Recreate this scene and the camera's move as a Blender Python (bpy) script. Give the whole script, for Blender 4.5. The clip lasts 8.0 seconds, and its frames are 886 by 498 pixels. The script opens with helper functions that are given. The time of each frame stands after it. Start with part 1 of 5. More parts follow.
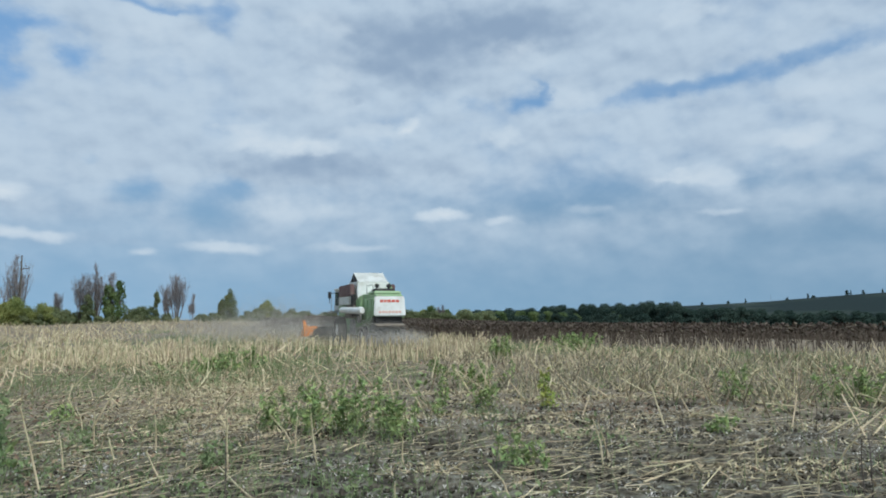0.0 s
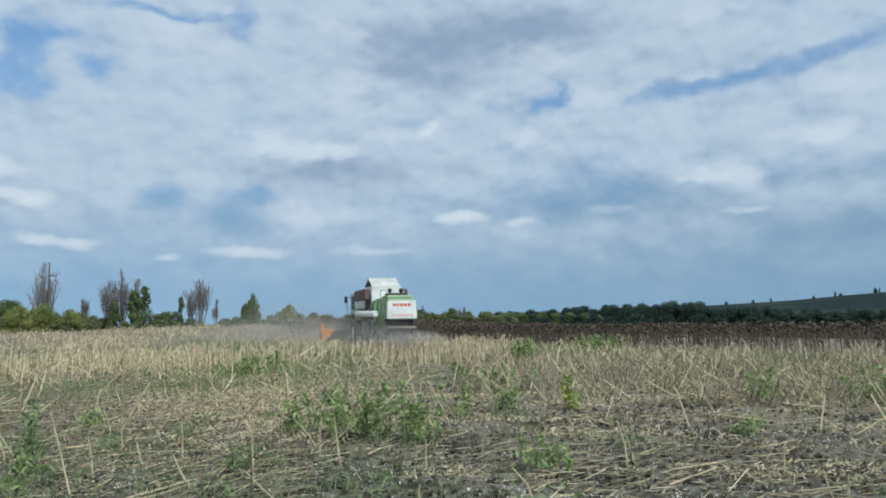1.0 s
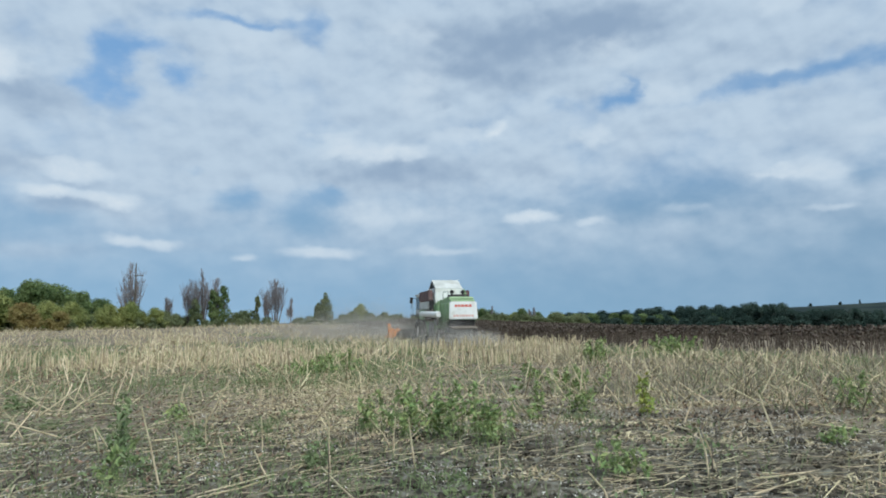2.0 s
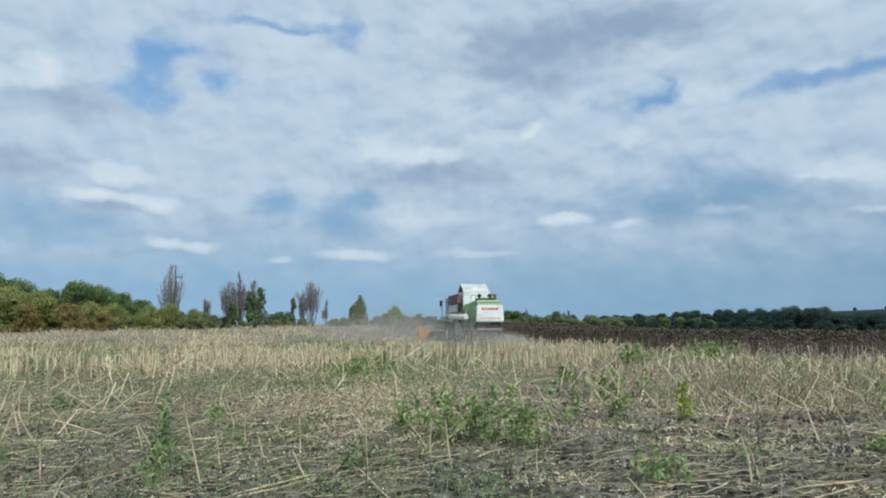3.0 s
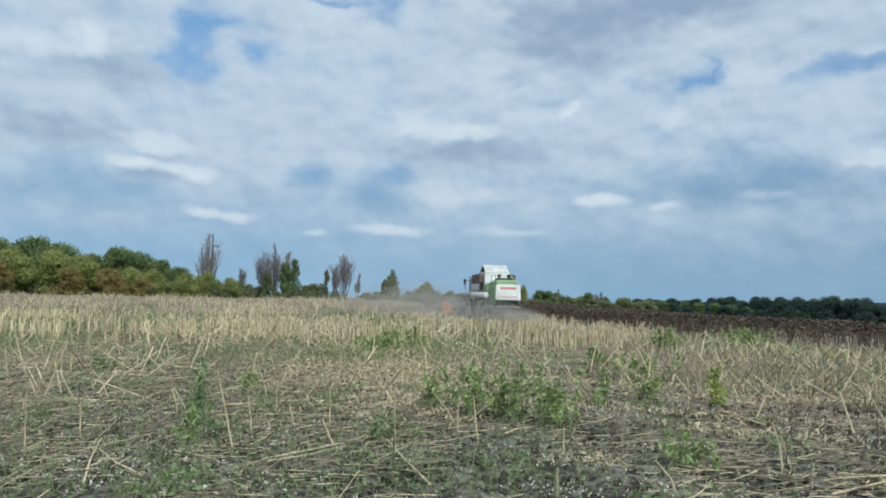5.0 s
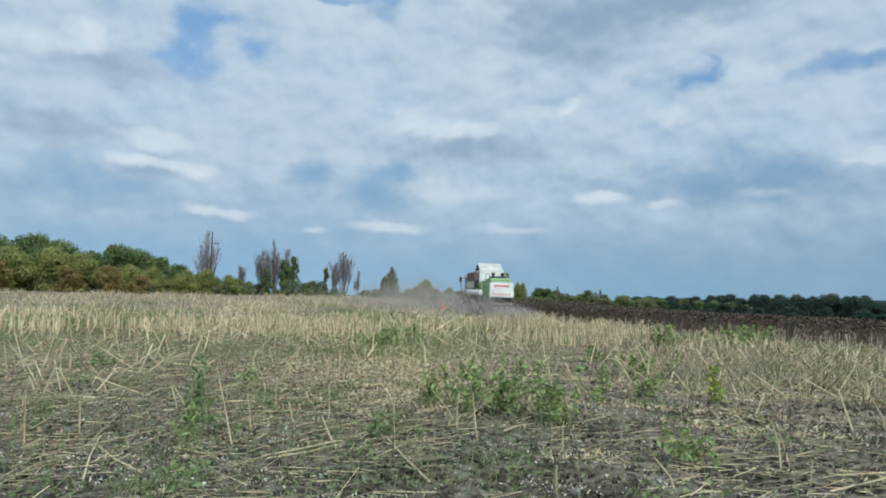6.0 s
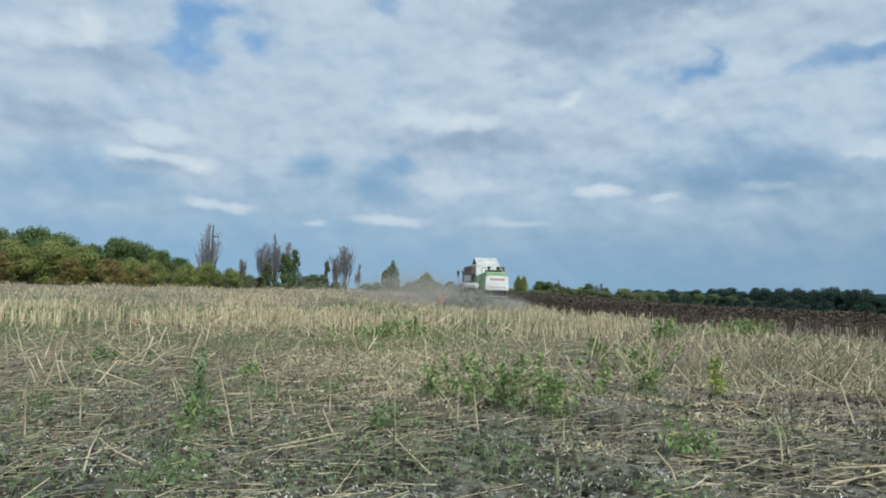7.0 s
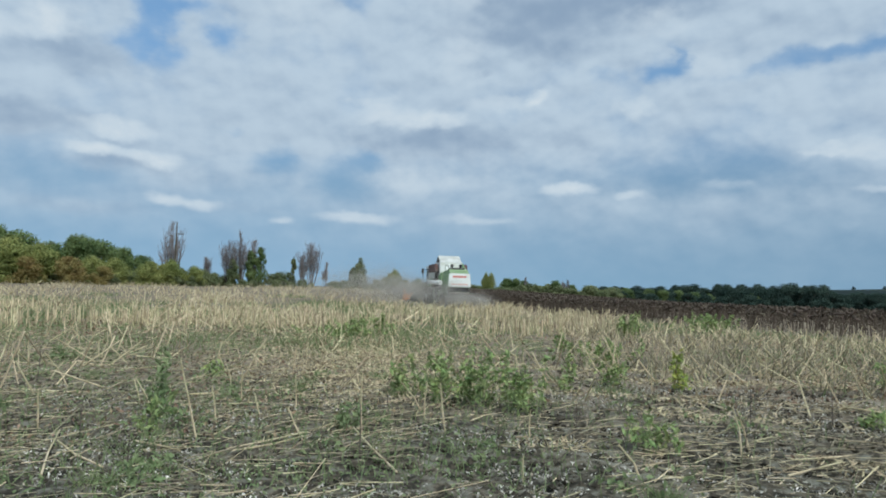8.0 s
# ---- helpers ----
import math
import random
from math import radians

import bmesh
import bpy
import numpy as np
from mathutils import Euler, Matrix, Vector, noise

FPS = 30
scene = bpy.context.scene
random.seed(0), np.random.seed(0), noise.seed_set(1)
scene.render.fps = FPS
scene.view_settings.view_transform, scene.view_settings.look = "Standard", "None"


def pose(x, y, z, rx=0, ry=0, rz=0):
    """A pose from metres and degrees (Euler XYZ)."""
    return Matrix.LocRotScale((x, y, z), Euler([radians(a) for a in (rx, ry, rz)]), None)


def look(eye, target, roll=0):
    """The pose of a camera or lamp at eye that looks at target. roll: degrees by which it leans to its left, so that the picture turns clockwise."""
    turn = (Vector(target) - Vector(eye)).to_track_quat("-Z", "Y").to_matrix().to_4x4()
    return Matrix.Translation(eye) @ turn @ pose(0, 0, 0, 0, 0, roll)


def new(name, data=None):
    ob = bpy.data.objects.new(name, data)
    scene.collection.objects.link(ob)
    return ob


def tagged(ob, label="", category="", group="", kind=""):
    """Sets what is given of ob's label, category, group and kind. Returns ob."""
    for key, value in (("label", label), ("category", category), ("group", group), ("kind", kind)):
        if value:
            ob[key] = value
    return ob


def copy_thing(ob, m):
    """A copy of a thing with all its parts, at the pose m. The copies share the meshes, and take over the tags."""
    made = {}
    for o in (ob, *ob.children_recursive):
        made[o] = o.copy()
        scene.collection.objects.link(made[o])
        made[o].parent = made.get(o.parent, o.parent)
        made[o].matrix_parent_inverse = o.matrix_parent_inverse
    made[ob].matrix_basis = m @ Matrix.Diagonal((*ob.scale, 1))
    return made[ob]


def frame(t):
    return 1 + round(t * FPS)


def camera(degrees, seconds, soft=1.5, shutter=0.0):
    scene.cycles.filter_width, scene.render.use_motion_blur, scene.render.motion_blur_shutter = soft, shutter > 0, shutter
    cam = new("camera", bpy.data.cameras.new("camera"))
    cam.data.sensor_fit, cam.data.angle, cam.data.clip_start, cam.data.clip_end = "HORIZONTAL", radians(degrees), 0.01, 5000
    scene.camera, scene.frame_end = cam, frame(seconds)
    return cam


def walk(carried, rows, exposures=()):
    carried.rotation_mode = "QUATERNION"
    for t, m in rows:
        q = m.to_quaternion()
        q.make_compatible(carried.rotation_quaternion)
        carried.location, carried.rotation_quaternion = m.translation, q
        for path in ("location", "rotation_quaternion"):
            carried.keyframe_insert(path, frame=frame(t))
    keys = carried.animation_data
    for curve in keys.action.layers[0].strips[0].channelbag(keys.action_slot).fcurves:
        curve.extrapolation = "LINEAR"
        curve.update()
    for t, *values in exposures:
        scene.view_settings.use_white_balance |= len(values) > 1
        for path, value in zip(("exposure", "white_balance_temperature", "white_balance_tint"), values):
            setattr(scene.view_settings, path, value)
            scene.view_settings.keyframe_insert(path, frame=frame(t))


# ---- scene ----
# ---------------------------------------------------------------- camera
cam = camera(65.0, 8.0, soft=1.9)
walk(cam, [
    (0.0, pose(0.000, 0.000, 1.600, 95.62, 0.60, 0.00)),
    (0.2, pose(0.015, 0.019, 1.603, 95.43, 1.26, -1.58)),
    (0.5, pose(0.038, 0.049, 1.608, 95.93, 1.72, -2.82)),
    (0.7, pose(0.021, 0.024, 1.608, 96.31, 1.07, -0.74)),
    (1.0, pose(-0.004, -0.014, 1.610, 95.83, 1.15, 1.75)),
    (1.5, pose(-0.032, -0.013, 1.620, 95.64, 1.33, 3.13)),
    (1.7, pose(-0.038, -0.013, 1.620, 95.90, 1.13, 5.17)),
    (2.8, pose(-0.073, -0.013, 1.620, 95.87, 0.33, 9.40)),
    (3.0, pose(-0.079, -0.014, 1.620, 96.15, 0.42, 10.18)),
    (3.2, pose(-0.081, -0.016, 1.621, 95.70, 0.50, 10.98)),
    (3.5, pose(-0.083, -0.019, 1.622, 94.41, -0.21, 12.01)),
    (4.0, pose(-0.092, -0.005, 1.618, 94.61, -1.24, 13.00)),
    (4.5, pose(-0.087, -0.001, 1.609, 94.40, -1.53, 12.86)),
    (6.0, pose(-0.082, -0.002, 1.608, 94.03, -1.66, 12.69)),
    (6.5, pose(-0.087, 0.007, 1.604, 93.78, -1.64, 12.67)),
    (7.0, pose(-0.090, 0.025, 1.599, 93.48, -1.69, 12.76)),
    (7.5, pose(-0.087, 0.027, 1.603, 93.63, -1.64, 12.27)),
    (7.7, pose(-0.082, 0.024, 1.604, 93.50, -1.61, 11.80)),
    (8.0, pose(-0.073, 0.020, 1.605, 93.33, -1.48, 10.12)),
], exposures=((0.0, 0.02, 5950, 4), (1.5, 0.05, 5950, 4), (4.0, 0.10, 6000, 3), (6.0, 0.08, 6000, 3), (8.0, 0.0, 6000, 3)))
rng = np.random.default_rng(7)

# ---------------------------------------------------------------- sky and sun
SUN_EL, SUN_AZ = 48.0, 140.0        # azimuth clockwise from the view ahead


class Nodes:
    """Small helper to write node trees as expressions."""

    def __init__(self, tree):
        self.tree = tree

    def add(self, kind):
        return self.tree.nodes.new(kind)

    def link(self, a, b):
        self.tree.links.new(a, b)

    def put(self, socket, v):
        if isinstance(v, bpy.types.NodeSocket):
            self.link(v, socket)
        else:
            socket.default_value = v

    def math(self, op, a, b=0.0, clamp=False):
        n = self.add("ShaderNodeMath")
        n.operation, n.use_clamp = op, clamp
        self.put(n.inputs[0], a), self.put(n.inputs[1], b)
        return n.outputs[0]

    def ramp(self, v, lo, hi, a=0.0, b=1.0):
        n = self.add("ShaderNodeMapRange")
        n.interpolation_type = "SMOOTHSTEP"
        for i, w in enumerate((v, lo, hi, a, b)):
            self.put(n.inputs[i], w)
        return n.outputs[0]

    def noise(self, vec, scale, detail=4.0, rough=0.55):
        n = self.add("ShaderNodeTexNoise")
        self.put(n.inputs["Vector"], vec)
        n.inputs["Scale"].default_value, n.inputs["Detail"].default_value, n.inputs["Roughness"].default_value = scale, detail, rough
        return n

    def mix(self, f, a, b):
        n = self.add("ShaderNodeMix")
        n.data_type = "RGBA"
        self.put(n.inputs[0], f), self.put(n.inputs[6], a), self.put(n.inputs[7], b)
        return n.outputs[2]


SLOPE = 0.11
DARK_CLOUDS = [
        (-1.8, 21.9, 9.5, 2.82, 0.9), (4, 23, 9.9, 2.09, 0.7), (-5.1, 19.5, 5.5, 1.71, 0.5), (9.5, 22.8, 4.5, 1.35, 0.5), (-12, 12, 6.2, 1.71, 0.85),
        (-5.2, 12.5, 4.3, 1.02, 0.4), (0.3, 12.2, 3.3, 0.78, 0.25), (-39, 16.3, 5.7, 1.29, 0.75), (-44.9, 15.1, 3.7, 0.85, 0.4), (-43.3, 11.3, 6.5, 1.18, 0.75),
        (-35.2, 8.8, 5.2, 0.69, 0.65), (-35.5, 10.3, 3.3, 0.32, 0.45), (-37.9, 5.4, 4.4, 0.68, 0.5), (-7.8, 17.4, 0.9, 0.27, 0.7), (-40.9, 19.4, 2.1, 0.67, 0.25),
        (-26.1, 6, 5.1, 0.57, 0.2), (15.7, 19.8, 2.7, 1.19, 0.2), (2.7, 18.7, 3.3, 1.15, 0.2), (19.5, 21.7, 3.2, 1.26, 0.2), (-30.7, 8, 5.4, 0.9, 0.3)]
BLUE_GAPS = [
        (14, 10.6, 11, 2.6, 0.3), (-36, 8, 8, 1.6, 0.2),
        (-33.5, 20.1, 1.4, 1.9, 0.7), (-31, 20.9, 2.3, 0.71, 0.7), (-34.1, 17.4, 2.1, 1.38, 0.75), (-28.6, 19, 1.4, 1.04, 0.75), (-24.8, 23.2, 3.5, 0.46, 0.7),
        (-18, 23.3, 1.8, 1.24, 0.75), (-21.1, 23.5, 1.8, 0.46, 0.5), (7.4, 17.3, 1.9, 0.78, 0.8), (8.5, 18.5, 0.5, 0.71, 0.5), (-18.7, 8.7, 2.8, 1.49, 0.65),
        (-16.9, 10.3, 2.1, 0.86, 0.5), (-27.3, 12.2, 1.2, 0.5, 0.4), (-23.8, 10.1, 1.5, 0.9, 0.45), (7.8, 9.3, 12.4, 1.4, 0.35), (-41.6, 7.7, 5.6, 1.52, 0.3),
        (2.9, 17.5, 1.1, 0.64, 0.35), (31.4, 10.1, 2.5, 1.23, 0.3), (24.6, 10.4, 1.5, 1.05, 0.45), (-24.4, 9.9, 3, 0.95, 0.3), (29.4, 6.3, 8.3, 1.77, 0.3)]
SLANTED_GAPS = [
        (14.9, 16.9, 4.1, 0.59, 0.8), (20, 17.5, 4.1, 0.63, 0.75), (25.2, 18.1, 3.8, 0.65, 0.85), (32, 19.3, 3.2, 0.74, 0.85), (29.4, 18.6, 2.7, 0.43, 0.5)]
WHITE_PUFFS = [
        (-44.4, 17.2, 2.7, 0.94, 0.7), (-40.6, 18.2, 2.1, 1.16, 1), (-35.9, 11.3, 2.8, 0.79, 1), (-36.3, 9.6, 3.3, 0.48, 1), (-33.1, 9.2, 2.1, 0.54, 0.6),
        (-32, 6.4, 1.6, 0.44, 0.75), (-29.6, 6.1, 1.6, 0.45, 0.75), (-23.4, 5.3, 1, 0.34, 0.65), (-17.4, 5.7, 3.4, 0.52, 0.85), (0.1, 8.3, 2.1, 0.56, 0.95),
        (4.9, 8, 1.4, 0.44, 0.4), (-7.4, 5.8, 3.6, 0.35, 0.4), (-3.1, 15.6, 1.3, 0.61, 0.85), (-4.8, 15.1, 3.5, 0.78, 0.45), (-13.9, 13.9, 3.5, 0.96, 0.75),
        (-10.7, 13.6, 2.4, 0.85, 0.65), (5.1, 14.6, 1.7, 0.86, 0.5), (-16.3, 14.9, 1.8, 0.67, 0.4), (19, 10.8, 1.1, 0.49, 0.5), (-9.3, 19.1, 2.4, 2.69, 0.35),
        (-9.9, 23.3, 3.6, 1.29, 0.3), (6.6, 20.9, 2.6, 1.26, 0.4), (10.3, 17.7, 2, 1.26, 0.3), (-22.6, 21.1, 4.1, 2.08, 0.25), (-12.3, 8.9, 5.3, 1.04, 0.35),
        (27.2, 13.1, 3.4, 0.91, 0.55), (20.7, 10.7, 3.1, 0.7, 0.5), (22, 7.8, 2, 0.32, 0.35), (12.4, 8.6, 2, 0.45, 0.35), (-32.4, 9.4, 1.3, 0.68, 0.5),
        (20.5, 23, 3.1, 1.09, 0.4), (30.3, 16.2, 4.7, 1.06, 0.3)]


def build_sky():
    world = bpy.data.worlds.new("sky")
    scene.world = world
    world.use_nodes = True
    tree = world.node_tree
    tree.nodes.clear()
    g = Nodes(tree)
    way = g.add("ShaderNodeTexCoord").outputs["Generated"]
    sep = g.add("ShaderNodeSeparateXYZ")
    g.link(way, sep.inputs[0])
    x, y, z = sep.outputs
    az = g.math("MULTIPLY", g.math("ARCTAN2", x, y), 57.2958)
    el = g.math("MULTIPLY", g.math("ARCSINE", z), 57.2958)
    # clouds are laid out by bearing and height; ragged edges come from shifting both by noise
    spot = g.add("ShaderNodeCombineXYZ")
    g.link(g.math("DIVIDE", az, 9.0), spot.inputs[0])
    g.link(g.math("DIVIDE", el, 6.3), spot.inputs[1])
    spot = spot.outputs[0]
    wn = g.add("ShaderNodeSeparateColor")
    g.link(g.noise(spot, 3.0, 4, 0.5).outputs["Color"], wn.inputs[0])
    az2 = g.math("ADD", az, g.math("MULTIPLY", g.math("SUBTRACT", wn.outputs[0], 0.5), g.ramp(el, 4.0, 15.0, 2.2, 5.0)))
    el2 = g.math("ADD", el, g.math("MULTIPLY", g.math("SUBTRACT", wn.outputs[1], 0.5), g.ramp(el, 4.0, 15.0, 1.0, 2.6)))
    level, slope = g.add("ShaderNodeCombineXYZ"), g.add("ShaderNodeCombineXYZ")
    g.link(az2, level.inputs[0]), g.link(el2, level.inputs[1])
    g.link(az2, slope.inputs[0]), g.link(g.math("SUBTRACT", el2, g.math("MULTIPLY", az2, SLOPE)), slope.inputs[1])

    def blobs(rows, vec, core, rim):
        """Soft ellipses (bearing, height, half width, half height, weight), added up."""
        total = 0.0
        for a0, e0, w, h, s in rows:
            e0 = e0 - (a0 * SLOPE if vec is slope else 0.0)
            n = g.add("ShaderNodeVectorMath")
            n.operation = "MULTIPLY_ADD"
            g.link(vec.outputs[0], n.inputs[0])
            n.inputs[1].default_value, n.inputs[2].default_value = (1 / w, 1 / h, 0), (-a0 / w, -e0 / h, 0)
            d = g.add("ShaderNodeVectorMath")
            d.operation = "LENGTH"
            g.link(n.outputs[0], d.inputs[0])
            total = g.math("ADD", total, g.ramp(d.outputs["Value"], core, rim, s, 0.0))
        return total

    dark = blobs(DARK_CLOUDS, level, 0.0, 1.5)
    blue = g.math("ADD", blobs(BLUE_GAPS, level, 0.0, 1.7), g.math("MULTIPLY", blobs(SLANTED_GAPS, slope, 0.0, 2.0), 0.56))
    white = blobs(WHITE_PUFFS, level, 0.15, 1.3)
    base = g.noise(spot, 0.9, 6, 0.52).outputs[0]
    lump = g.noise(spot, 2.9, 3, 0.45).outputs[0]
    fine = g.noise(spot, 7.5, 4, 0.55).outputs[0]
    calm = g.ramp(el, 3.0, 13.0, 0.45, 1.0)
    dens = g.math("ADD", g.ramp(el, 1.0, 13.0, 0.27, 0.74), g.math("MULTIPLY", g.math("SUBTRACT", base, 0.5), g.math("MULTIPLY", calm, 0.85)))
    dens = g.math("ADD", dens, g.math("ADD", g.math("MULTIPLY", g.math("SUBTRACT", lump, 0.5), g.math("MULTIPLY", calm, 0.50)), g.math("MULTIPLY", g.math("SUBTRACT", fine, 0.5), g.math("MULTIPLY", calm, 0.16))))
    dens = g.math("SUBTRACT", g.math("ADD", g.math("ADD", dens, g.math("MULTIPLY", white, 0.5)), g.math("MULTIPLY", dark, 0.3)), g.math("MULTIPLY", blue, 0.70))
    mask = g.ramp(dens, 0.05, 0.80, 0.08, 1.0)
    mask = g.math("MULTIPLY", mask, g.ramp(el, -1.0, 8.0, 0.35, 0.97))
    shade = g.math("ADD", 0.24, g.math("MULTIPLY", g.math("SUBTRACT", g.noise(spot, 1.5, 4, 0.45).outputs[0], 0.5), 0.75))
    shade = g.math("SUBTRACT", shade, g.math("MULTIPLY", g.math("SUBTRACT", lump, 0.5), 0.75))
    # sunlit upper edges, grey undersides
    above = g.add("ShaderNodeVectorMath")
    above.operation = "ADD"
    g.link(spot, above.inputs[0])
    above.inputs[1].default_value = (0.03, 0.09, 0.0)
    rise = g.math("SUBTRACT", g.noise(above.outputs[0], 2.9, 3, 0.45).outputs[0], lump)
    shade = g.math("ADD", shade, g.math("MULTIPLY", rise, 1.1))
    shade = g.math("ADD", shade, g.math("MULTIPLY", dark, g.ramp(base, 0.35, 0.65, 0.98, 0.72)))
    shade = g.ramp(g.math("SUBTRACT", shade, g.math("MULTIPLY", white, 0.7)), -0.25, 1.55)
    colour = g.mix(shade, (0.605, 0.677, 0.765, 1), (0.325, 0.405, 0.53, 1))
    tops = g.math("MULTIPLY", white, g.ramp(g.math("ADD", g.math("MULTIPLY", lump, 0.6), g.math("MULTIPLY", fine, 0.4)), 0.38, 0.6, 0.30, 0.85), clamp=True)
    colour = g.mix(tops, colour, (0.78, 0.80, 0.83, 1))
    sky = g.add("ShaderNodeTexSky")
    sky.sky_type, sky.sun_disc = "NISHITA", False
    sky.sun_elevation, sky.sun_rotation = radians(SUN_EL), radians(SUN_AZ)
    sky.air_density, sky.dust_density, sky.ozone_density = 1.0, 0.4, 2.0
    lift = g.add("ShaderNodeCombineXYZ")
    g.link(x, lift.inputs[0]), g.link(y, lift.inputs[1]), g.link(g.math("ADD", g.math("MULTIPLY", z, 0.26), 0.22), lift.inputs[2])
    unit = g.add("ShaderNodeVectorMath")
    unit.operation = "NORMALIZE"
    g.link(lift.outputs[0], unit.inputs[0]), g.link(unit.outputs[0], sky.inputs[0])
    clear = g.add("ShaderNodeBackground")
    tint = g.add("ShaderNodeVectorMath")
    tint.operation = "MULTIPLY"
    g.link(sky.outputs[0], tint.inputs[0])
    g.link(g.mix(g.ramp(el, 7.0, 17.0), (0.95, 0.955, 0.87, 1), (0.98, 1.10, 1.14, 1)), tint.inputs[1])
    g.link(tint.outputs[0], clear.inputs[0])
    clear.inputs[1].default_value = 0.106
    cloud = g.add("ShaderNodeBackground")
    g.link(colour, cloud.inputs[0])
    cloud.inputs[1].default_value = 0.90
    both = g.add("ShaderNodeMixShader")
    g.link(mask, both.inputs[0]), g.link(clear.outputs[0], both.inputs[1]), g.link(cloud.outputs[0], both.inputs[2])
    out = g.add("ShaderNodeOutputWorld")
    g.link(both.outputs[0], out.inputs[0])


build_sky()
sun = new("sun", bpy.data.lights.new("sun", "SUN"))
sun.data.energy, sun.data.angle, sun.data.color = 2.6, radians(1.5), (1.0, 0.96, 0.90)
a, e = radians(SUN_AZ), radians(SUN_EL)
sun.matrix_world = look((math.sin(a) * math.cos(e) * 80, math.cos(a) * math.cos(e) * 80, math.sin(e) * 80), (0, 0, 0))


# ---------------------------------------------------------------- materials
def material(name, c1, c2, scale=6.0, rough=0.7, metal=0.0, bump=0.0, vary=0.0, fine=None, spec=0.3, third=None, see=0.0):
    """Two colours mixed by large and fine noise; vary: brightness change from piece to piece; third: (colour, scale, amount) patches."""
    m = bpy.data.materials.new(name)
    m.use_nodes = True
    g = Nodes(m.node_tree)
    b = m.node_tree.nodes["Principled BSDF"]
    pos = g.add("ShaderNodeNewGeometry")
    where = pos.outputs["Position"] if not name.startswith("paint") else g.add("ShaderNodeTexCoord").outputs["Object"]
    n1 = g.noise(where, scale, 4).outputs[0]
    n2 = g.noise(where, fine or scale * 9, 3).outputs[0]
    f = g.ramp(g.math("ADD", g.math("MULTIPLY", n1, 0.65), g.math("MULTIPLY", n2, 0.35)), 0.36, 0.64)
    col = g.mix(f, (*c1, 1), (*c2, 1))
    if third:
        c3, s3, a3 = third
        col = g.mix(g.math("MULTIPLY", g.ramp(g.noise(where, s3, 5).outputs[0], 0.52, 0.66), a3), col, (*c3, 1))
    if name == "soil":
        mid = g.noise(where, 6.5, 6, 0.66).outputs[0]
        col = g.mix(g.ramp(mid, 0.47, 0.66, 0.0, 0.9), col, (0.205, 0.205, 0.165, 1))
        col = g.mix(g.ramp(mid, 0.52, 0.40, 0.0, 0.88), col, (0.026, 0.026, 0.020, 1))
        away = g.add("ShaderNodeVectorMath")
        away.operation = "LENGTH"
        g.link(where, away.inputs[0])
        field = g.mix(g.ramp(g.noise(where, 0.006, 2).outputs[0], 0.55, 0.58), (0.013, 0.024, 0.023, 1), (0.030, 0.043, 0.034, 1))
        flat = g.mix(n2, (0.19, 0.148, 0.102, 1), (0.39, 0.32, 0.23, 1))
        col = g.mix(g.math("MULTIPLY", g.ramp(away.outputs["Value"], 7.5, 17.0, 0.0, 0.9), g.ramp(n1, 0.35, 0.6, 0.25, 1.0)), col, flat)
        col = g.mix(g.ramp(away.outputs["Value"], 190.0, 260.0), col, field)
    if vary:
        h = g.add("ShaderNodeHueSaturation")
        rand = pos.outputs["Random Per Island"]
        g.link(g.math("ADD", 1.0 - vary, g.math("MULTIPLY", rand, 2 * vary)), h.inputs["Value"])
        g.link(g.math("ADD", 0.5 - vary * 0.05, g.math("MULTIPLY", g.math("FRACT", g.math("MULTIPLY", rand, 7.3)), vary * 0.1)), h.inputs["Hue"])
        g.link(col, h.inputs["Color"])
        col = h.outputs[0]
    g.link(col, b.inputs["Base Color"])
    b.inputs["Roughness"].default_value, b.inputs["Metallic"].default_value = rough, metal
    b.inputs["Specular IOR Level"].default_value = spec
    if bump:
        k = g.add("ShaderNodeBump")
        k.inputs["Strength"].default_value, k.inputs["Distance"].default_value = bump, 0.03
        g.link(n2, k.inputs["Height"])
        g.link(k.outputs[0], b.inputs["Normal"])
    if see:
        b.inputs["Subsurface Weight"].default_value = 0.0
        tr = g.add("ShaderNodeBsdfTranslucent")
        g.link(col, tr.inputs[0])
        mx = g.add("ShaderNodeMixShader")
        mx.inputs[0].default_value = see
        g.link(b.outputs[0], mx.inputs[1]), g.link(tr.outputs[0], mx.inputs[2])
        g.link(mx.outputs[0], m.node_tree.nodes["Material Output"].inputs[0])
    return m


SOIL = material("soil", (0.056, 0.050, 0.039), (0.155, 0.128, 0.092), 0.9, 0.95, bump=0.6, fine=16, third=((0.22, 0.20, 0.14), 0.23, 0.7), spec=0.1)
STRAW = material("straw", (0.41, 0.335, 0.20), (0.65, 0.565, 0.375), 5, 0.8, vary=0.38, spec=0.2)
STRAW_OLD = material("old_straw", (0.19, 0.17, 0.115), (0.35, 0.31, 0.215), 4, 0.85, vary=0.4, spec=0.15)
CHAFF = material("chaff", (0.229, 0.197, 0.145), (0.436, 0.385, 0.296), 3, 0.9, vary=0.35, spec=0.15)
HUSK = material("husk", (0.38, 0.355, 0.30), (0.70, 0.67, 0.60), 3, 0.8, vary=0.5, spec=0.3)
CLOD = material("clod", (0.046, 0.041, 0.032), (0.115, 0.10, 0.075), 6, 0.95, bump=0.5, vary=0.25, spec=0.1)
DEADLEAF = material("dead_leaf", (0.18, 0.125, 0.08), (0.34, 0.25, 0.17), 2, 0.9, vary=0.5, spec=0.1)
